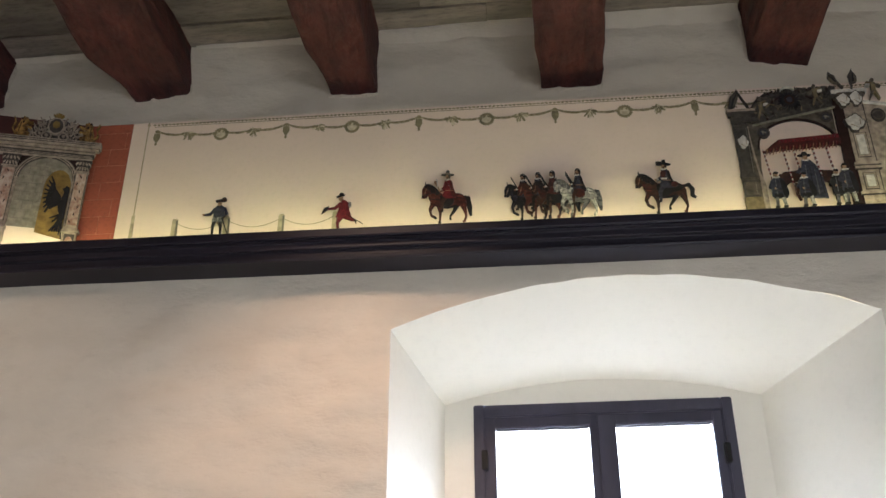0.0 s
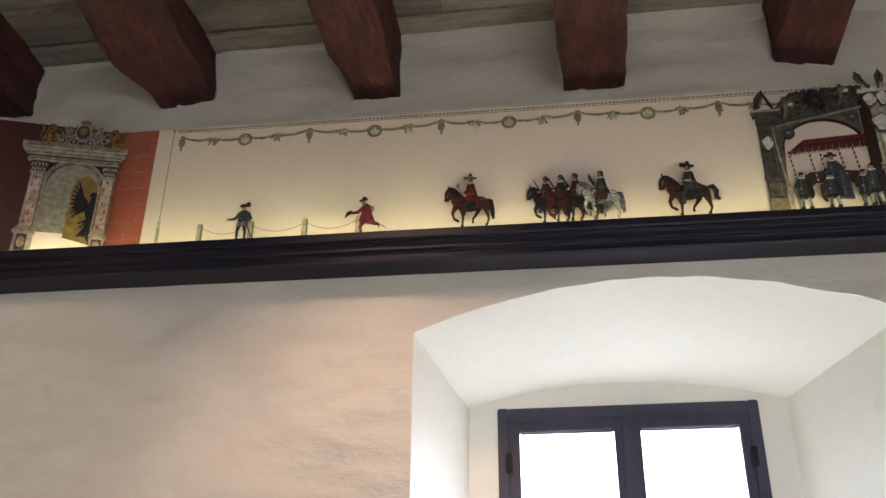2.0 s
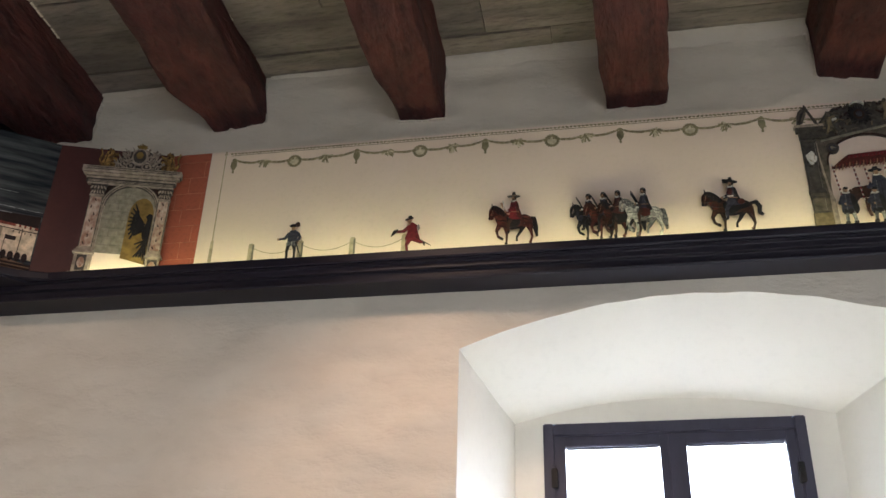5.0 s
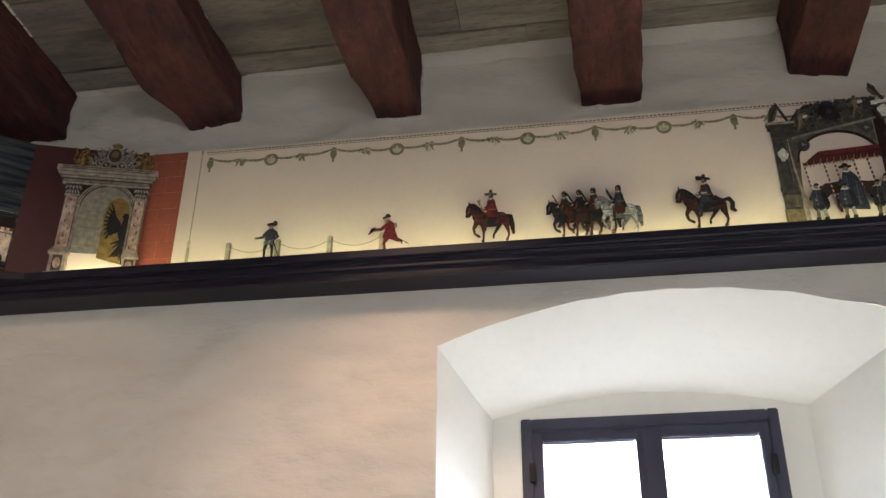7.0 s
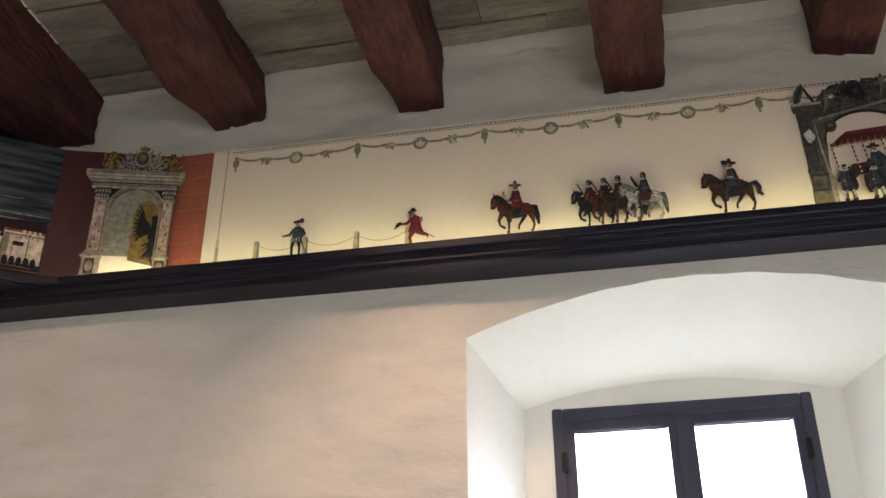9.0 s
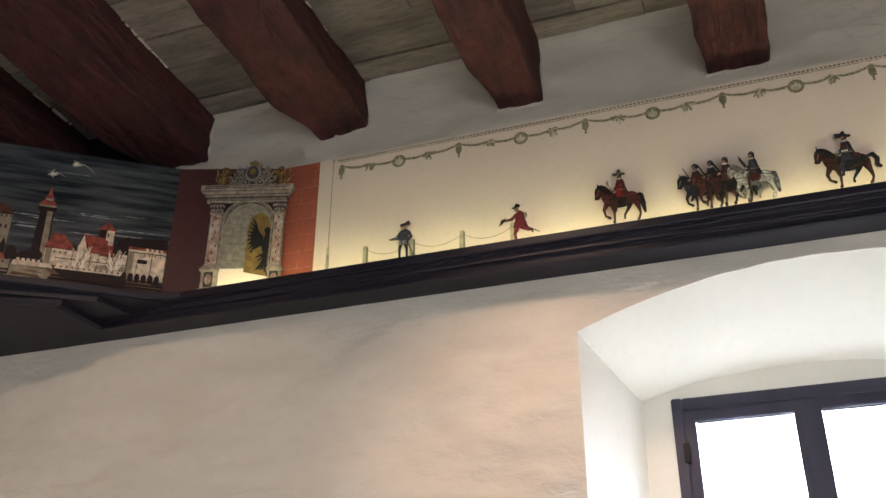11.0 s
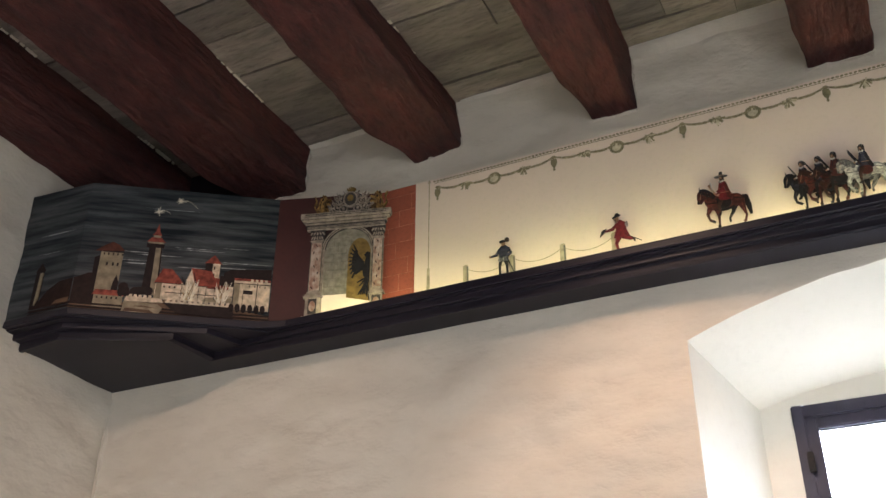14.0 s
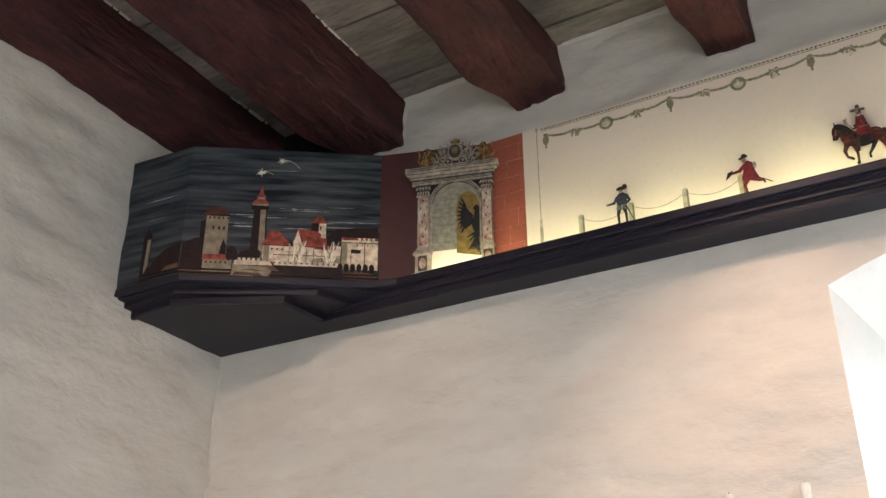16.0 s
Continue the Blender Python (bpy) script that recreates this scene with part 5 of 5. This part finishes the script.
    for s, zz, rr, wd in ((0.883, 2.066, 0.023, 0.75), (1.240, 2.219, 0.022, 0.95), (1.283, 2.224, 0.024, 0.80), (1.261, 2.124, 0.027, 1.12)):
        bm = bmesh.new()
        for g_, d_, m_ in ((1.16, 0.0160, 1), (1.0, 0.0172, 0)):
            ring = []
            for k in range(48):
                t = k * math.tau / 48
                q = rr * g_ * (0.92 + 0.10 * math.cos(4 * t + 0.9) + 0.05 * math.cos(9 * t))
                ring.append((s + q * wd * math.cos(t), z(zz) + q * (1.10 if math.sin(t) > 0 else 1.30) * math.sin(t)))
            B.poly(bm, ring, 0.0, d_, m_)
        B.limb(bm, (s - rr * wd * 0.5, z(zz) - rr * 0.4), (s + rr * wd * 0.3, z(zz) - rr * 0.9), 0.0020, 0.0010, 0.0, 0.0178, 2)
        B.limb(bm, (s + rr * wd * 0.6, z(zz) + rr * 0.5), (s + rr * wd * 0.5, z(zz) - rr * 0.5), 0.0016, 0.0010, 0.0, 0.0180, 2)
        p("cartouche", bm, [M_SHIELD, M_DARK, M_PALE], "pale scrolled cartouche")


triumphal_arch()

# ---- tin figures on the shelf ----
FIG = Board((0, 2.945), (2, 2.945))
PAL = [M_BAYRED, M_BROWN, M_COAT_RED, M_COAT_BLUE, M_GREYHORSE, M_SKIN, M_WHITE, M_BLACK, M_SORREL, M_STEEL, M_FELT]
BAY, BROWN, REDC, BLUE, GREY, OCHRE, WHITE, BLACK, SORREL, STEEL, FELT = range(11)
FOOT = 3.409


class Tin:
    """A flat tin shape; every piece lies a little over the one before."""

    def __init__(self, s, size, z=FOOT, d=0.0, tall=1.0):
        self.bm, self.s, self.k, self.z, self.d, self.tall, self.n = bmesh.new(), s, size, z, d, tall, 0

    def step(self):
        self.n += 1
        return self.d, self.d + 0.0025 + 0.00008 * self.n

    def q(self, p):
        return self.s + p[0] * self.k, self.z + p[1] * self.k * self.tall

    def limb(self, p, q, w0, w1, mat):
        FIG.limb(self.bm, self.q(p), self.q(q), w0 * self.k / 2, w1 * self.k / 2, *self.step(), mat)

    def chain(self, pts, ws, mat):
        for a, b, w0, w1 in zip(pts, pts[1:], ws, ws[1:]):
            self.limb(a, b, w0, w1, mat)
        for p, w in zip(pts[1:-1], ws[1:-1]):
            self.oval(p, w / 2, w / 2, mat)

    def oval(self, p, rs, rz, mat, turn=0.0, n=14):
        FIG.oval(self.bm, *self.q(p), rs * self.k, rz * self.k * self.tall, *self.step(), mat, n, turn)

    def poly(self, pts, mat):
        FIG.poly(self.bm, [self.q(p) for p in pts], *self.step(), mat)

    def blob(self, pts, mat):
        """A polygon with its corners rounded off."""
        for _ in range(2):
            pts = [tuple(a[i] * f + b[i] * (1 - f) for i in (0, 1)) for a, b in zip(pts, pts[1:] + pts[:1]) for f in (0.75, 0.25)]
        self.poly(pts, mat)

    def pin(self, x):
        s = self.s + x * self.k
        FIG.rect(self.bm, s - 0.0007, s + 0.0007, 3.322, self.z + 0.001, self.d, self.d + 0.002, GREY)

    def done(self, name, label, category, group=""):
        ob = finish(name, self.bm, PAL)
        return tagged(ob, label, category, group)


def horse(t, x, coat, dark, light, tail=True, docked=False):
    o = lambda px, pz: (x + px, pz)
    if docked:
        t.chain([o(0.95, 0.56), o(1.06, 0.58), o(1.12, 0.48), o(1.10, 0.36), o(1.17, 0.30)], [0.06, 0.08, 0.09, 0.08, 0.05], dark)
    elif tail:
        t.chain([o(0.95, 0.56), o(1.03, 0.51), o(1.06, 0.34), o(1.09, 0.14)], [0.06, 0.11, 0.12, 0.05], dark)
    # far legs, darker
    t.chain([o(0.80, 0.42), o(0.73, 0.27), o(0.64, 0.15), o(0.64, 0.07)], [0.15, 0.07, 0.04, 0.045], dark)
    t.chain([o(0.38, 0.42), o(0.42, 0.22), o(0.41, 0.03)], [0.12, 0.055, 0.04], coat)
    t.limb(o(0.43, 0.035), o(0.37, 0.020), 0.05, 0.05, dark)
    t.blob([o(0.10, 0.83), o(0.24, 0.80), o(0.36, 0.70), o(0.46, 0.63), o(0.62, 0.60), o(0.82, 0.64), o(0.95, 0.58), o(1.00, 0.46), o(0.92, 0.36), o(0.78, 0.36), o(0.60, 0.32), o(0.45, 0.33), o(0.34, 0.36), o(0.22, 0.43), o(0.16, 0.53), o(0.15, 0.62), o(0.10, 0.55), o(0.04, 0.56), o(0.00, 0.66), o(0.03, 0.80)], coat)
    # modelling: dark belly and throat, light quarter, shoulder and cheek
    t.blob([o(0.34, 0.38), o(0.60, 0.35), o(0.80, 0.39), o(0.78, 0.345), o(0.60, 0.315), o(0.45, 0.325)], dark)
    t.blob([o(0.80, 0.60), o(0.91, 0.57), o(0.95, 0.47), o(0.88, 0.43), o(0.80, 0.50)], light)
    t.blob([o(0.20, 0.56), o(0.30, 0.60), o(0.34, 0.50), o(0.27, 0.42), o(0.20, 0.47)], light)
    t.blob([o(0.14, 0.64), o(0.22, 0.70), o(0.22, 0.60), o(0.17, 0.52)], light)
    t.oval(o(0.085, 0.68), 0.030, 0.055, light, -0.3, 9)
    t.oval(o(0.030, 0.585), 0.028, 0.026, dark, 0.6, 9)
    # near legs
    t.chain([o(0.90, 0.46), o(0.96, 0.26), o(0.99, 0.14), o(0.95, 0.03)], [0.20, 0.08, 0.045, 0.045], coat)
    t.limb(o(0.97, 0.035), o(0.91, 0.020), 0.045, 0.045, light)
    t.chain([o(0.27, 0.44), o(0.19, 0.30), o(0.22, 0.18), o(0.30, 0.13)], [0.13, 0.065, 0.045, 0.05], coat)
    t.limb(o(0.28, 0.15), o(0.33, 0.11), 0.05, 0.045, dark)
    t.limb(o(0.25, 0.40), o(0.19, 0.31), 0.025, 0.015, light)
    t.limb(o(0.93, 0.40), o(0.97, 0.24), 0.030, 0.015, light)
    # mane and ear
    t.blob([o(0.06, 0.84), o(0.18, 0.86), o(0.31, 0.78), o(0.43, 0.65), o(0.34, 0.58), o(0.28, 0.66), o(0.20, 0.66), o(0.15, 0.74), o(0.09, 0.74)], dark)
    for k in range(4):
        t.limb(o(0.13 + 0.06 * k, 0.82 - 0.03 * k), o(0.15 + 0.055 * k, 0.70 - 0.03 * k), 0.010, 0.006, coat)
    t.limb(o(0.10, 0.81), o(0.085, 0.90), 0.04, 0.01, dark)
    # bridle, breast strap, saddle cloth
    t.limb(o(0.11, 0.76), o(0.06, 0.60), 0.008, 0.008, OCHRE)
    t.limb(o(0.06, 0.61), o(0.40, 0.68), 0.006, 0.006, dark)
    t.limb(o(0.18, 0.52), o(0.44, 0.50), 0.010, 0.010, dark)
    t.blob([o(0.40, 0.62), o(0.72, 0.58), o(0.73, 0.42), o(0.62, 0.35), o(0.47, 0.36), o(0.43, 0.46)], dark)
    t.limb(o(0.73, 0.56), o(0.93, 0.50), 0.012, 0.012, dark)


def rider(t, x, coat, shade, legs, hat, wide=True, lance=False):
    o = lambda px, pz: (x + px, pz)
    t.chain([o(0.55, 0.58), o(0.46, 0.44), o(0.46, 0.27)], [0.11, 0.08, 0.05], legs)
    t.limb(o(0.47, 0.26), o(0.40, 0.245), 0.04, 0.03, BLACK)
    t.blob([o(0.44, 0.56), o(0.53, 0.72), o(0.50, 0.89), o(0.59, 0.95), o(0.68, 0.90), o(0.71, 0.74), o(0.80, 0.53), o(0.60, 0.51)], coat)
    t.blob([o(0.64, 0.92), o(0.69, 0.88), o(0.71, 0.74), o(0.79, 0.54), o(0.68, 0.53), o(0.63, 0.72)], shade)
    t.limb(o(0.55, 0.92), o(0.66, 0.70), 0.010, 0.010, STEEL)
    t.limb(o(0.53, 0.69), o(0.70, 0.68), 0.014, 0.014, OCHRE)
    t.chain([o(0.57, 0.87), o(0.52, 0.74), o(0.41, 0.70)], [0.10, 0.085, 0.05], coat)
    t.limb(o(0.56, 0.84), o(0.53, 0.76), 0.022, 0.012, shade)
    t.limb(o(0.45, 0.725), o(0.42, 0.70), 0.05, 0.045, WHITE)
    t.oval(o(0.395, 0.70), 0.022, 0.020, OCHRE)
    t.oval(o(0.575, 0.925), 0.060, 0.024, WHITE, 0.1)
    t.oval(o(0.580, 0.985), 0.042, 0.052, OCHRE)
    t.blob([o(0.55, 0.96), o(0.575, 0.93), o(0.60, 0.95), o(0.585, 0.975)], BROWN)
    t.blob([o(0.59, 1.03), o(0.64, 1.02), o(0.645, 0.95), o(0.61, 0.95)], BROWN)
    if wide:
        t.oval(o(0.585, 1.035), 0.145, 0.020, hat, -0.06)
        t.poly([o(0.54, 1.035), o(0.64, 1.03), o(0.625, 1.120), o(0.60, 1.130), o(0.56, 1.120)], hat)
        t.limb(o(0.54, 1.050), o(0.64, 1.045), 0.014, 0.014, OCHRE)
    else:
        t.blob([o(0.52, 1.02), o(0.55, 1.07), o(0.60, 1.09), o(0.66, 1.06), o(0.67, 0.98), o(0.63, 1.00), o(0.58, 1.03)], hat)
        t.limb(o(0.57, 1.06), o(0.64, 1.05), 0.010, 0.010, GREY)
    if lance:
        t.limb(o(0.47, 0.72), o(0.31, 1.02), 0.020, 0.014, BLACK)
        t.limb(o(0.52, 0.62), o(0.46, 0.74), 0.035, 0.030, BROWN)


# lone rider in red, with a horn
t = Tin(-0.214, 0.154, tall=1.20)
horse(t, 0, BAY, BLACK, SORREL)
rider(t, 0, REDC, BAY, BROWN, FELT)
t.limb((0.40, 0.70), (0.30, 0.90), 0.03, 0.05, OCHRE)
t.limb((0.37, 0.72), (0.34, 0.94), 0.015, 0.03, WHITE)
t.pin(0.41), t.pin(0.95)
t.done("rider_figure", "flat tin rider in red coat on bay horse", "figurine", "tin procession figures")
# rider with the broad hat
t = Tin(0.506, 0.166, tall=1.10)
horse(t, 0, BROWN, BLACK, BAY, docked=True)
t.blob([(0.46, 0.60), (0.62, 0.60), (0.82, 0.62), (0.95, 0.56), (0.96, 0.48), (0.70, 0.42), (0.50, 0.40)], BLACK)
rider(t, 0.02, BLUE, BLACK, BLUE, BLACK)
t.blob([(0.52, 0.74), (0.62, 0.74), (0.64, 0.90), (0.53, 0.90)], BAY)
t.limb((0.52, 0.72), (0.64, 0.72), 0.03, 0.03, WHITE)
t.oval((0.60, 1.055), 0.150, 0.022, BLACK, -0.25)
t.blob([(0.70, 0.62), (0.80, 0.66), (0.86, 0.60), (0.80, 0.52), (0.72, 0.54)], BAY)
t.pin(0.41), t.pin(0.95)
t.done("rider_figure", "flat tin rider with broad hat on brown horse", "figurine", "tin procession figures")
# four guards abreast, one piece
t = Tin(0.067, 0.142, tall=1.16)
for x, coat, dark, light, c2, lean in ((0.0, BLACK, BLACK, BLUE, BLUE, -0.13), (0.32, BAY, BROWN, SORREL, BLUE, -0.09), (0.66, BROWN, BLACK, BAY, BAY, -0.09), (1.17, GREY, STEEL, WHITE, BLUE, 0.0)):
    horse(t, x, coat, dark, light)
    rider(t, x + lean, c2, BLACK, BROWN if coat == GREY else BLACK, BLACK, wide=False, lance=True)
    if coat == GREY:
        t.blob([(x + 0.46, 0.60), (x + 0.72, 0.58), (x + 0.74, 0.40), (x + 0.50, 0.38)], BAY)
        t.chain([(x + 0.55, 0.58), (x + 0.46, 0.44), (x + 0.46, 0.27)], [0.11, 0.08, 0.05], BROWN)
for x in (0.41, 0.95, 1.58, 2.12):
    t.pin(x)
t.done("guard_group_figure", "flat tin group of four mounted guards with lances", "figurine", "tin procession figures")
# runner bowing in red
t = Tin(-0.490, 0.105, FOOT - 0.006, tall=1.22)
t.chain([(-0.02, 0.40), (-0.12, 0.22), (-0.07, 0.02)], [0.17, 0.10, 0.07], REDC)
t.chain([(0.10, 0.42), (0.34, 0.30), (0.46, 0.27)], [0.18, 0.10, 0.06], REDC)
t.limb((0.46, 0.30), (0.50, 0.18), 0.07, 0.04, BLACK)
t.limb((-0.13, 0.015), (-0.04, 0.015), 0.05, 0.05, BLACK)
t.poly([(-0.18, 0.40), (0.36, 0.36), (0.26, 0.60), (0.22, 0.84), (0.06, 0.94), (-0.08, 0.82), (-0.10, 0.62)], REDC)
t.chain([(-0.02, 0.82), (-0.22, 0.68), (-0.46, 0.66)], [0.13, 0.10, 0.06], REDC)
t.poly([(-0.66, 0.52), (-0.44, 0.66), (-0.42, 0.74), (-0.58, 0.70)], BLACK)
t.oval((-0.04, 0.98), 0.075, 0.085, OCHRE)
t.oval((-0.05, 1.05), 0.15, 0.035, BLACK, 0.25)
t.oval((-0.02, 1.09), 0.08, 0.06, BLACK)
t.limb((0.18, 0.46), (0.72, 0.16), 0.025, 0.012, BLACK)
t.oval((0.27, 0.76), 0.05, 0.09, GREY)
t.pin(-0.07)
t.done("runner_figure", "flat tin running herald in red with hat", "figurine", "tin procession figures")
# standing man at the chain
t = Tin(-0.926, 0.105, FOOT - 0.006, tall=1.26)
t.chain([(-0.08, 0.48), (-0.13, 0.28), (-0.12, 0.03)], [0.15, 0.09, 0.07], BLACK)
t.chain([(0.09, 0.48), (0.14, 0.28), (0.15, 0.03)], [0.15, 0.09, 0.07], BLACK)
t.limb((-0.22, 0.015), (-0.09, 0.015), 0.05, 0.05, BLACK)
t.limb((0.08, 0.015), (0.22, 0.015), 0.05, 0.05, BLACK)
t.blob([(-0.20, 0.40), (-0.02, 0.44), (0.22, 0.39), (0.18, 0.60), (-0.13, 0.60)], STEEL)
t.limb((-0.10, 0.58), (-0.15, 0.43), 0.03, 0.04, GREY)
t.limb((0.02, 0.58), (0.03, 0.44), 0.03, 0.04, GREY)
t.poly([(-0.14, 0.56), (0.17, 0.56), (0.24, 0.82), (0.10, 0.92), (-0.06, 0.90), (-0.15, 0.80)], BLUE)
t.chain([(-0.10, 0.82), (-0.24, 0.66), (-0.46, 0.64)], [0.11, 0.08, 0.05], BLUE)
t.chain([(0.20, 0.82), (0.30, 0.66), (0.16, 0.56)], [0.11, 0.09, 0.06], BLUE)
t.oval((-0.48, 0.645), 0.04, 0.03, OCHRE)
t.oval((0.03, 0.97), 0.07, 0.085, OCHRE)
t.oval((0.02, 1.05), 0.15, 0.045, BLACK, 0.1)
t.oval((0.17, 1.08), 0.08, 0.07, BROWN)
t.limb((0.16, 0.52), (0.38, 0.06), 0.045, 0.02, BLACK)
t.pin(-0.12), t.pin(0.15)
t.done("footman_figure", "flat tin footman in dark doublet with sword", "figurine", "tin procession figures")
# bearers under the canopy, in the arch
t = Tin(0.950, 0.188, FOOT, 0.0, 1.06)
t.chain([(0.20, 0.40), (0.28, 0.58), (0.62, 0.60), (1.02, 0.56), (1.08, 0.30), (1.04, 0.10)], [0.06, 0.22, 0.26, 0.24, 0.10, 0.04], BROWN)
t.chain([(0.22, 0.60), (0.12, 0.52), (0.16, 0.42)], [0.16, 0.11, 0.06], BROWN)
t.chain([(0.42, 0.46), (0.40, 0.24), (0.44, 0.12)], [0.10, 0.05, 0.05], BROWN)
for x in (-0.02, 0.32, 0.50, 0.83, 1.07):
    t.limb((x + 0.05, 0.42), (x - 0.03, 1.16), 0.020, 0.020, WHITE)
    for k in range(8):
        t.limb((x + 0.045 - 0.0095 * k, 0.46 + 0.088 * k), (x + 0.040 - 0.0095 * k, 0.505 + 0.088 * k), 0.024, 0.024, REDC)
t.poly([(0.46, 0.18), (0.90, 0.14), (0.88, 0.50), (0.80, 0.78), (0.70, 0.90), (0.58, 0.88), (0.52, 0.66)], BLUE)
for k in range(4):
    t.limb((0.62 + 0.07 * k, 0.78 - 0.04 * k), (0.58 + 0.09 * k, 0.22), 0.010, 0.018, BLACK if k % 2 else STEEL)
t.limb((0.54, 0.72), (0.46, 0.64), 0.09, 0.05, BLUE)
t.oval((0.645, 0.885), 0.075, 0.022, WHITE)
t.oval((0.64, 0.935), 0.042, 0.050, OCHRE)
t.oval((0.635, 0.985), 0.115, 0.020, BLACK)
t.poly([(0.59, 0.985), (0.69, 0.985), (0.675, 1.045), (0.60, 1.045)], BLACK)
for x, h, coat in ((0.08, 1.0, BLUE), (0.55, 0.94, BLUE), (1.10, 0.98, BLACK), (1.26, 1.14, BLUE)):
    o = lambda px, pz: (x + px, pz * h)
    t.limb(o(-0.03, 0.26), o(-0.05, 0.03), 0.060, 0.040, STEEL)
    t.limb(o(0.06, 0.26), o(0.09, 0.03), 0.060, 0.040, GREY)
    t.limb(o(-0.09, 0.015), o(-0.02, 0.015), 0.03, 0.03, BLACK)
    t.limb(o(0.05, 0.015), o(0.12, 0.015), 0.03, 0.03, BLACK)
    t.poly([o(-0.11, 0.22), o(0.13, 0.20), o(0.17, 0.26), o(0.12, 0.52), o(0.05, 0.57), o(-0.06, 0.56), o(-0.10, 0.44)], coat)
    t.poly([o(-0.09, 0.19), o(0.08, 0.18), o(0.06, 0.26), o(-0.08, 0.26)], BLACK)
    t.chain([o(-0.06, 0.52), o(-0.12, 0.40), o(-0.05, 0.36)], [0.07, 0.06, 0.035], coat)
    t.oval(o(-0.04, 0.36), 0.022, 0.020, OCHRE)
    t.limb(o(-0.07, 0.33), o(0.09, 0.31), 0.010, 0.010, BROWN)
    t.blob([o(0.05, 0.55), o(0.13, 0.50), o(0.19, 0.22), o(0.08, 0.16), o(0.06, 0.36)], BLACK)
    t.limb(o(-0.02, 0.54), o(-0.03, 0.24), 0.008, 0.012, STEEL)
    t.oval(o(0.0, 0.570), 0.068, 0.022, WHITE)
    t.oval(o(0.0, 0.620), 0.036, 0.046, OCHRE)
    t.oval(o(0.006, 0.655), 0.042, 0.026, BLACK)
t.poly([(-0.06, 1.06), (0.20, 1.10), (1.30, 1.16), (1.31, 1.24), (1.28, 1.36), (0.24, 1.30), (0.10, 1.20)], BAY)
t.poly([(0.22, 1.22), (1.29, 1.28), (1.28, 1.36), (0.24, 1.30)], REDC)
for k in range(22):
    x = 0.0 + 0.058 * k
    zz = 1.07 + 0.075 * min(1.0, x / 1.28) + 0.02 * (x > 0.15)
    t.limb((x, zz - 0.035), (x + 0.012, zz + 0.045), 0.014, 0.014, REDC if k % 2 else OCHRE)
for k in range(16):
    x = 0.26 + 0.064 * k
    t.limb((x, 1.225 + 0.06 * (x - 0.22)), (x + 0.004, 1.285 + 0.06 * (x - 0.22)), 0.014, 0.008, BAY)
t.pin(0.06), t.pin(0.66), t.pin(1.0)
t.done("canopy_group_figure", "flat tin group carrying a red canopy", "figurine", "tin procession figures")


# ---- candle bracket on the north wall, below the frieze ----
def cyl(bm, x, y, z0, z1, r0, r1, n=16):
    rings = [[bm.verts.new((x + r * math.cos(k * math.tau / n), y + r * math.sin(k * math.tau / n), z)) for k in range(n)] for r, z in ((r0, z0), (r1, z1))]
    for k in range(n):
        bm.faces.new((rings[0][k], rings[0][(k + 1) % n], rings[1][(k + 1) % n], rings[1][k]))
    bm.faces.new(rings[0])
    bm.faces.new(rings[1])
    return bm


M_WAX = material("ivory_wax", (0.78, 0.74, 0.62), (0.72, 0.67, 0.55), 20, 90, 0.45, 0.1, dist=0.002)
M_BRASS = material("dull_brass", (0.35, 0.24, 0.09), (0.22, 0.15, 0.06), 14, 70, 0.35, 0.1, metal=1.0, dist=0.002)


def candle_bracket():
    g = tagged(holder("candle_bracket", -0.670, 2.985, 2.24), "dull brass wall bracket with three unlit ivory candles", "candle holder")
    loc = Matrix.Translation((0.670, -2.985, -2.24))
    def p(name, bm, mat, label="", parent=g):
        bm.transform(loc)
        return part(name, bm, mat, parent, label, smooth=False)
    p("rail", box(-0.905, -0.435, 2.878, 2.898, 2.225, 2.245, 0.004), M_BRASS)
    p("wall_plate", box(-0.720, -0.620, 2.975, 3.005, 2.16, 2.30, 0.008), M_BRASS)
    p("arm", box(-0.681, -0.659, 2.896, 2.980, 2.224, 2.244, 0.004), M_BRASS)
    for x, top in ((-0.465, 2.446), (-0.676, 2.438), (-0.887, 2.430)):
        cup = bmesh.new()
        cyl(cup, x, 2.888, 2.245, 2.252, 0.014, 0.032)
        cyl(cup, x, 2.888, 2.252, 2.275, 0.017, 0.019)
        c = p("cup", cup, M_BRASS)
        wax = cyl(bmesh.new(), x, 2.888, 2.258, top, 0.0150, 0.0140)
        cn = p("candle", wax, M_WAX, "unlit ivory candle", c)
        p("wick", cyl(bmesh.new(), x, 2.888, top, top + 0.006, 0.0012, 0.0008, 6), M_BLACK, "", c)


candle_bracket()
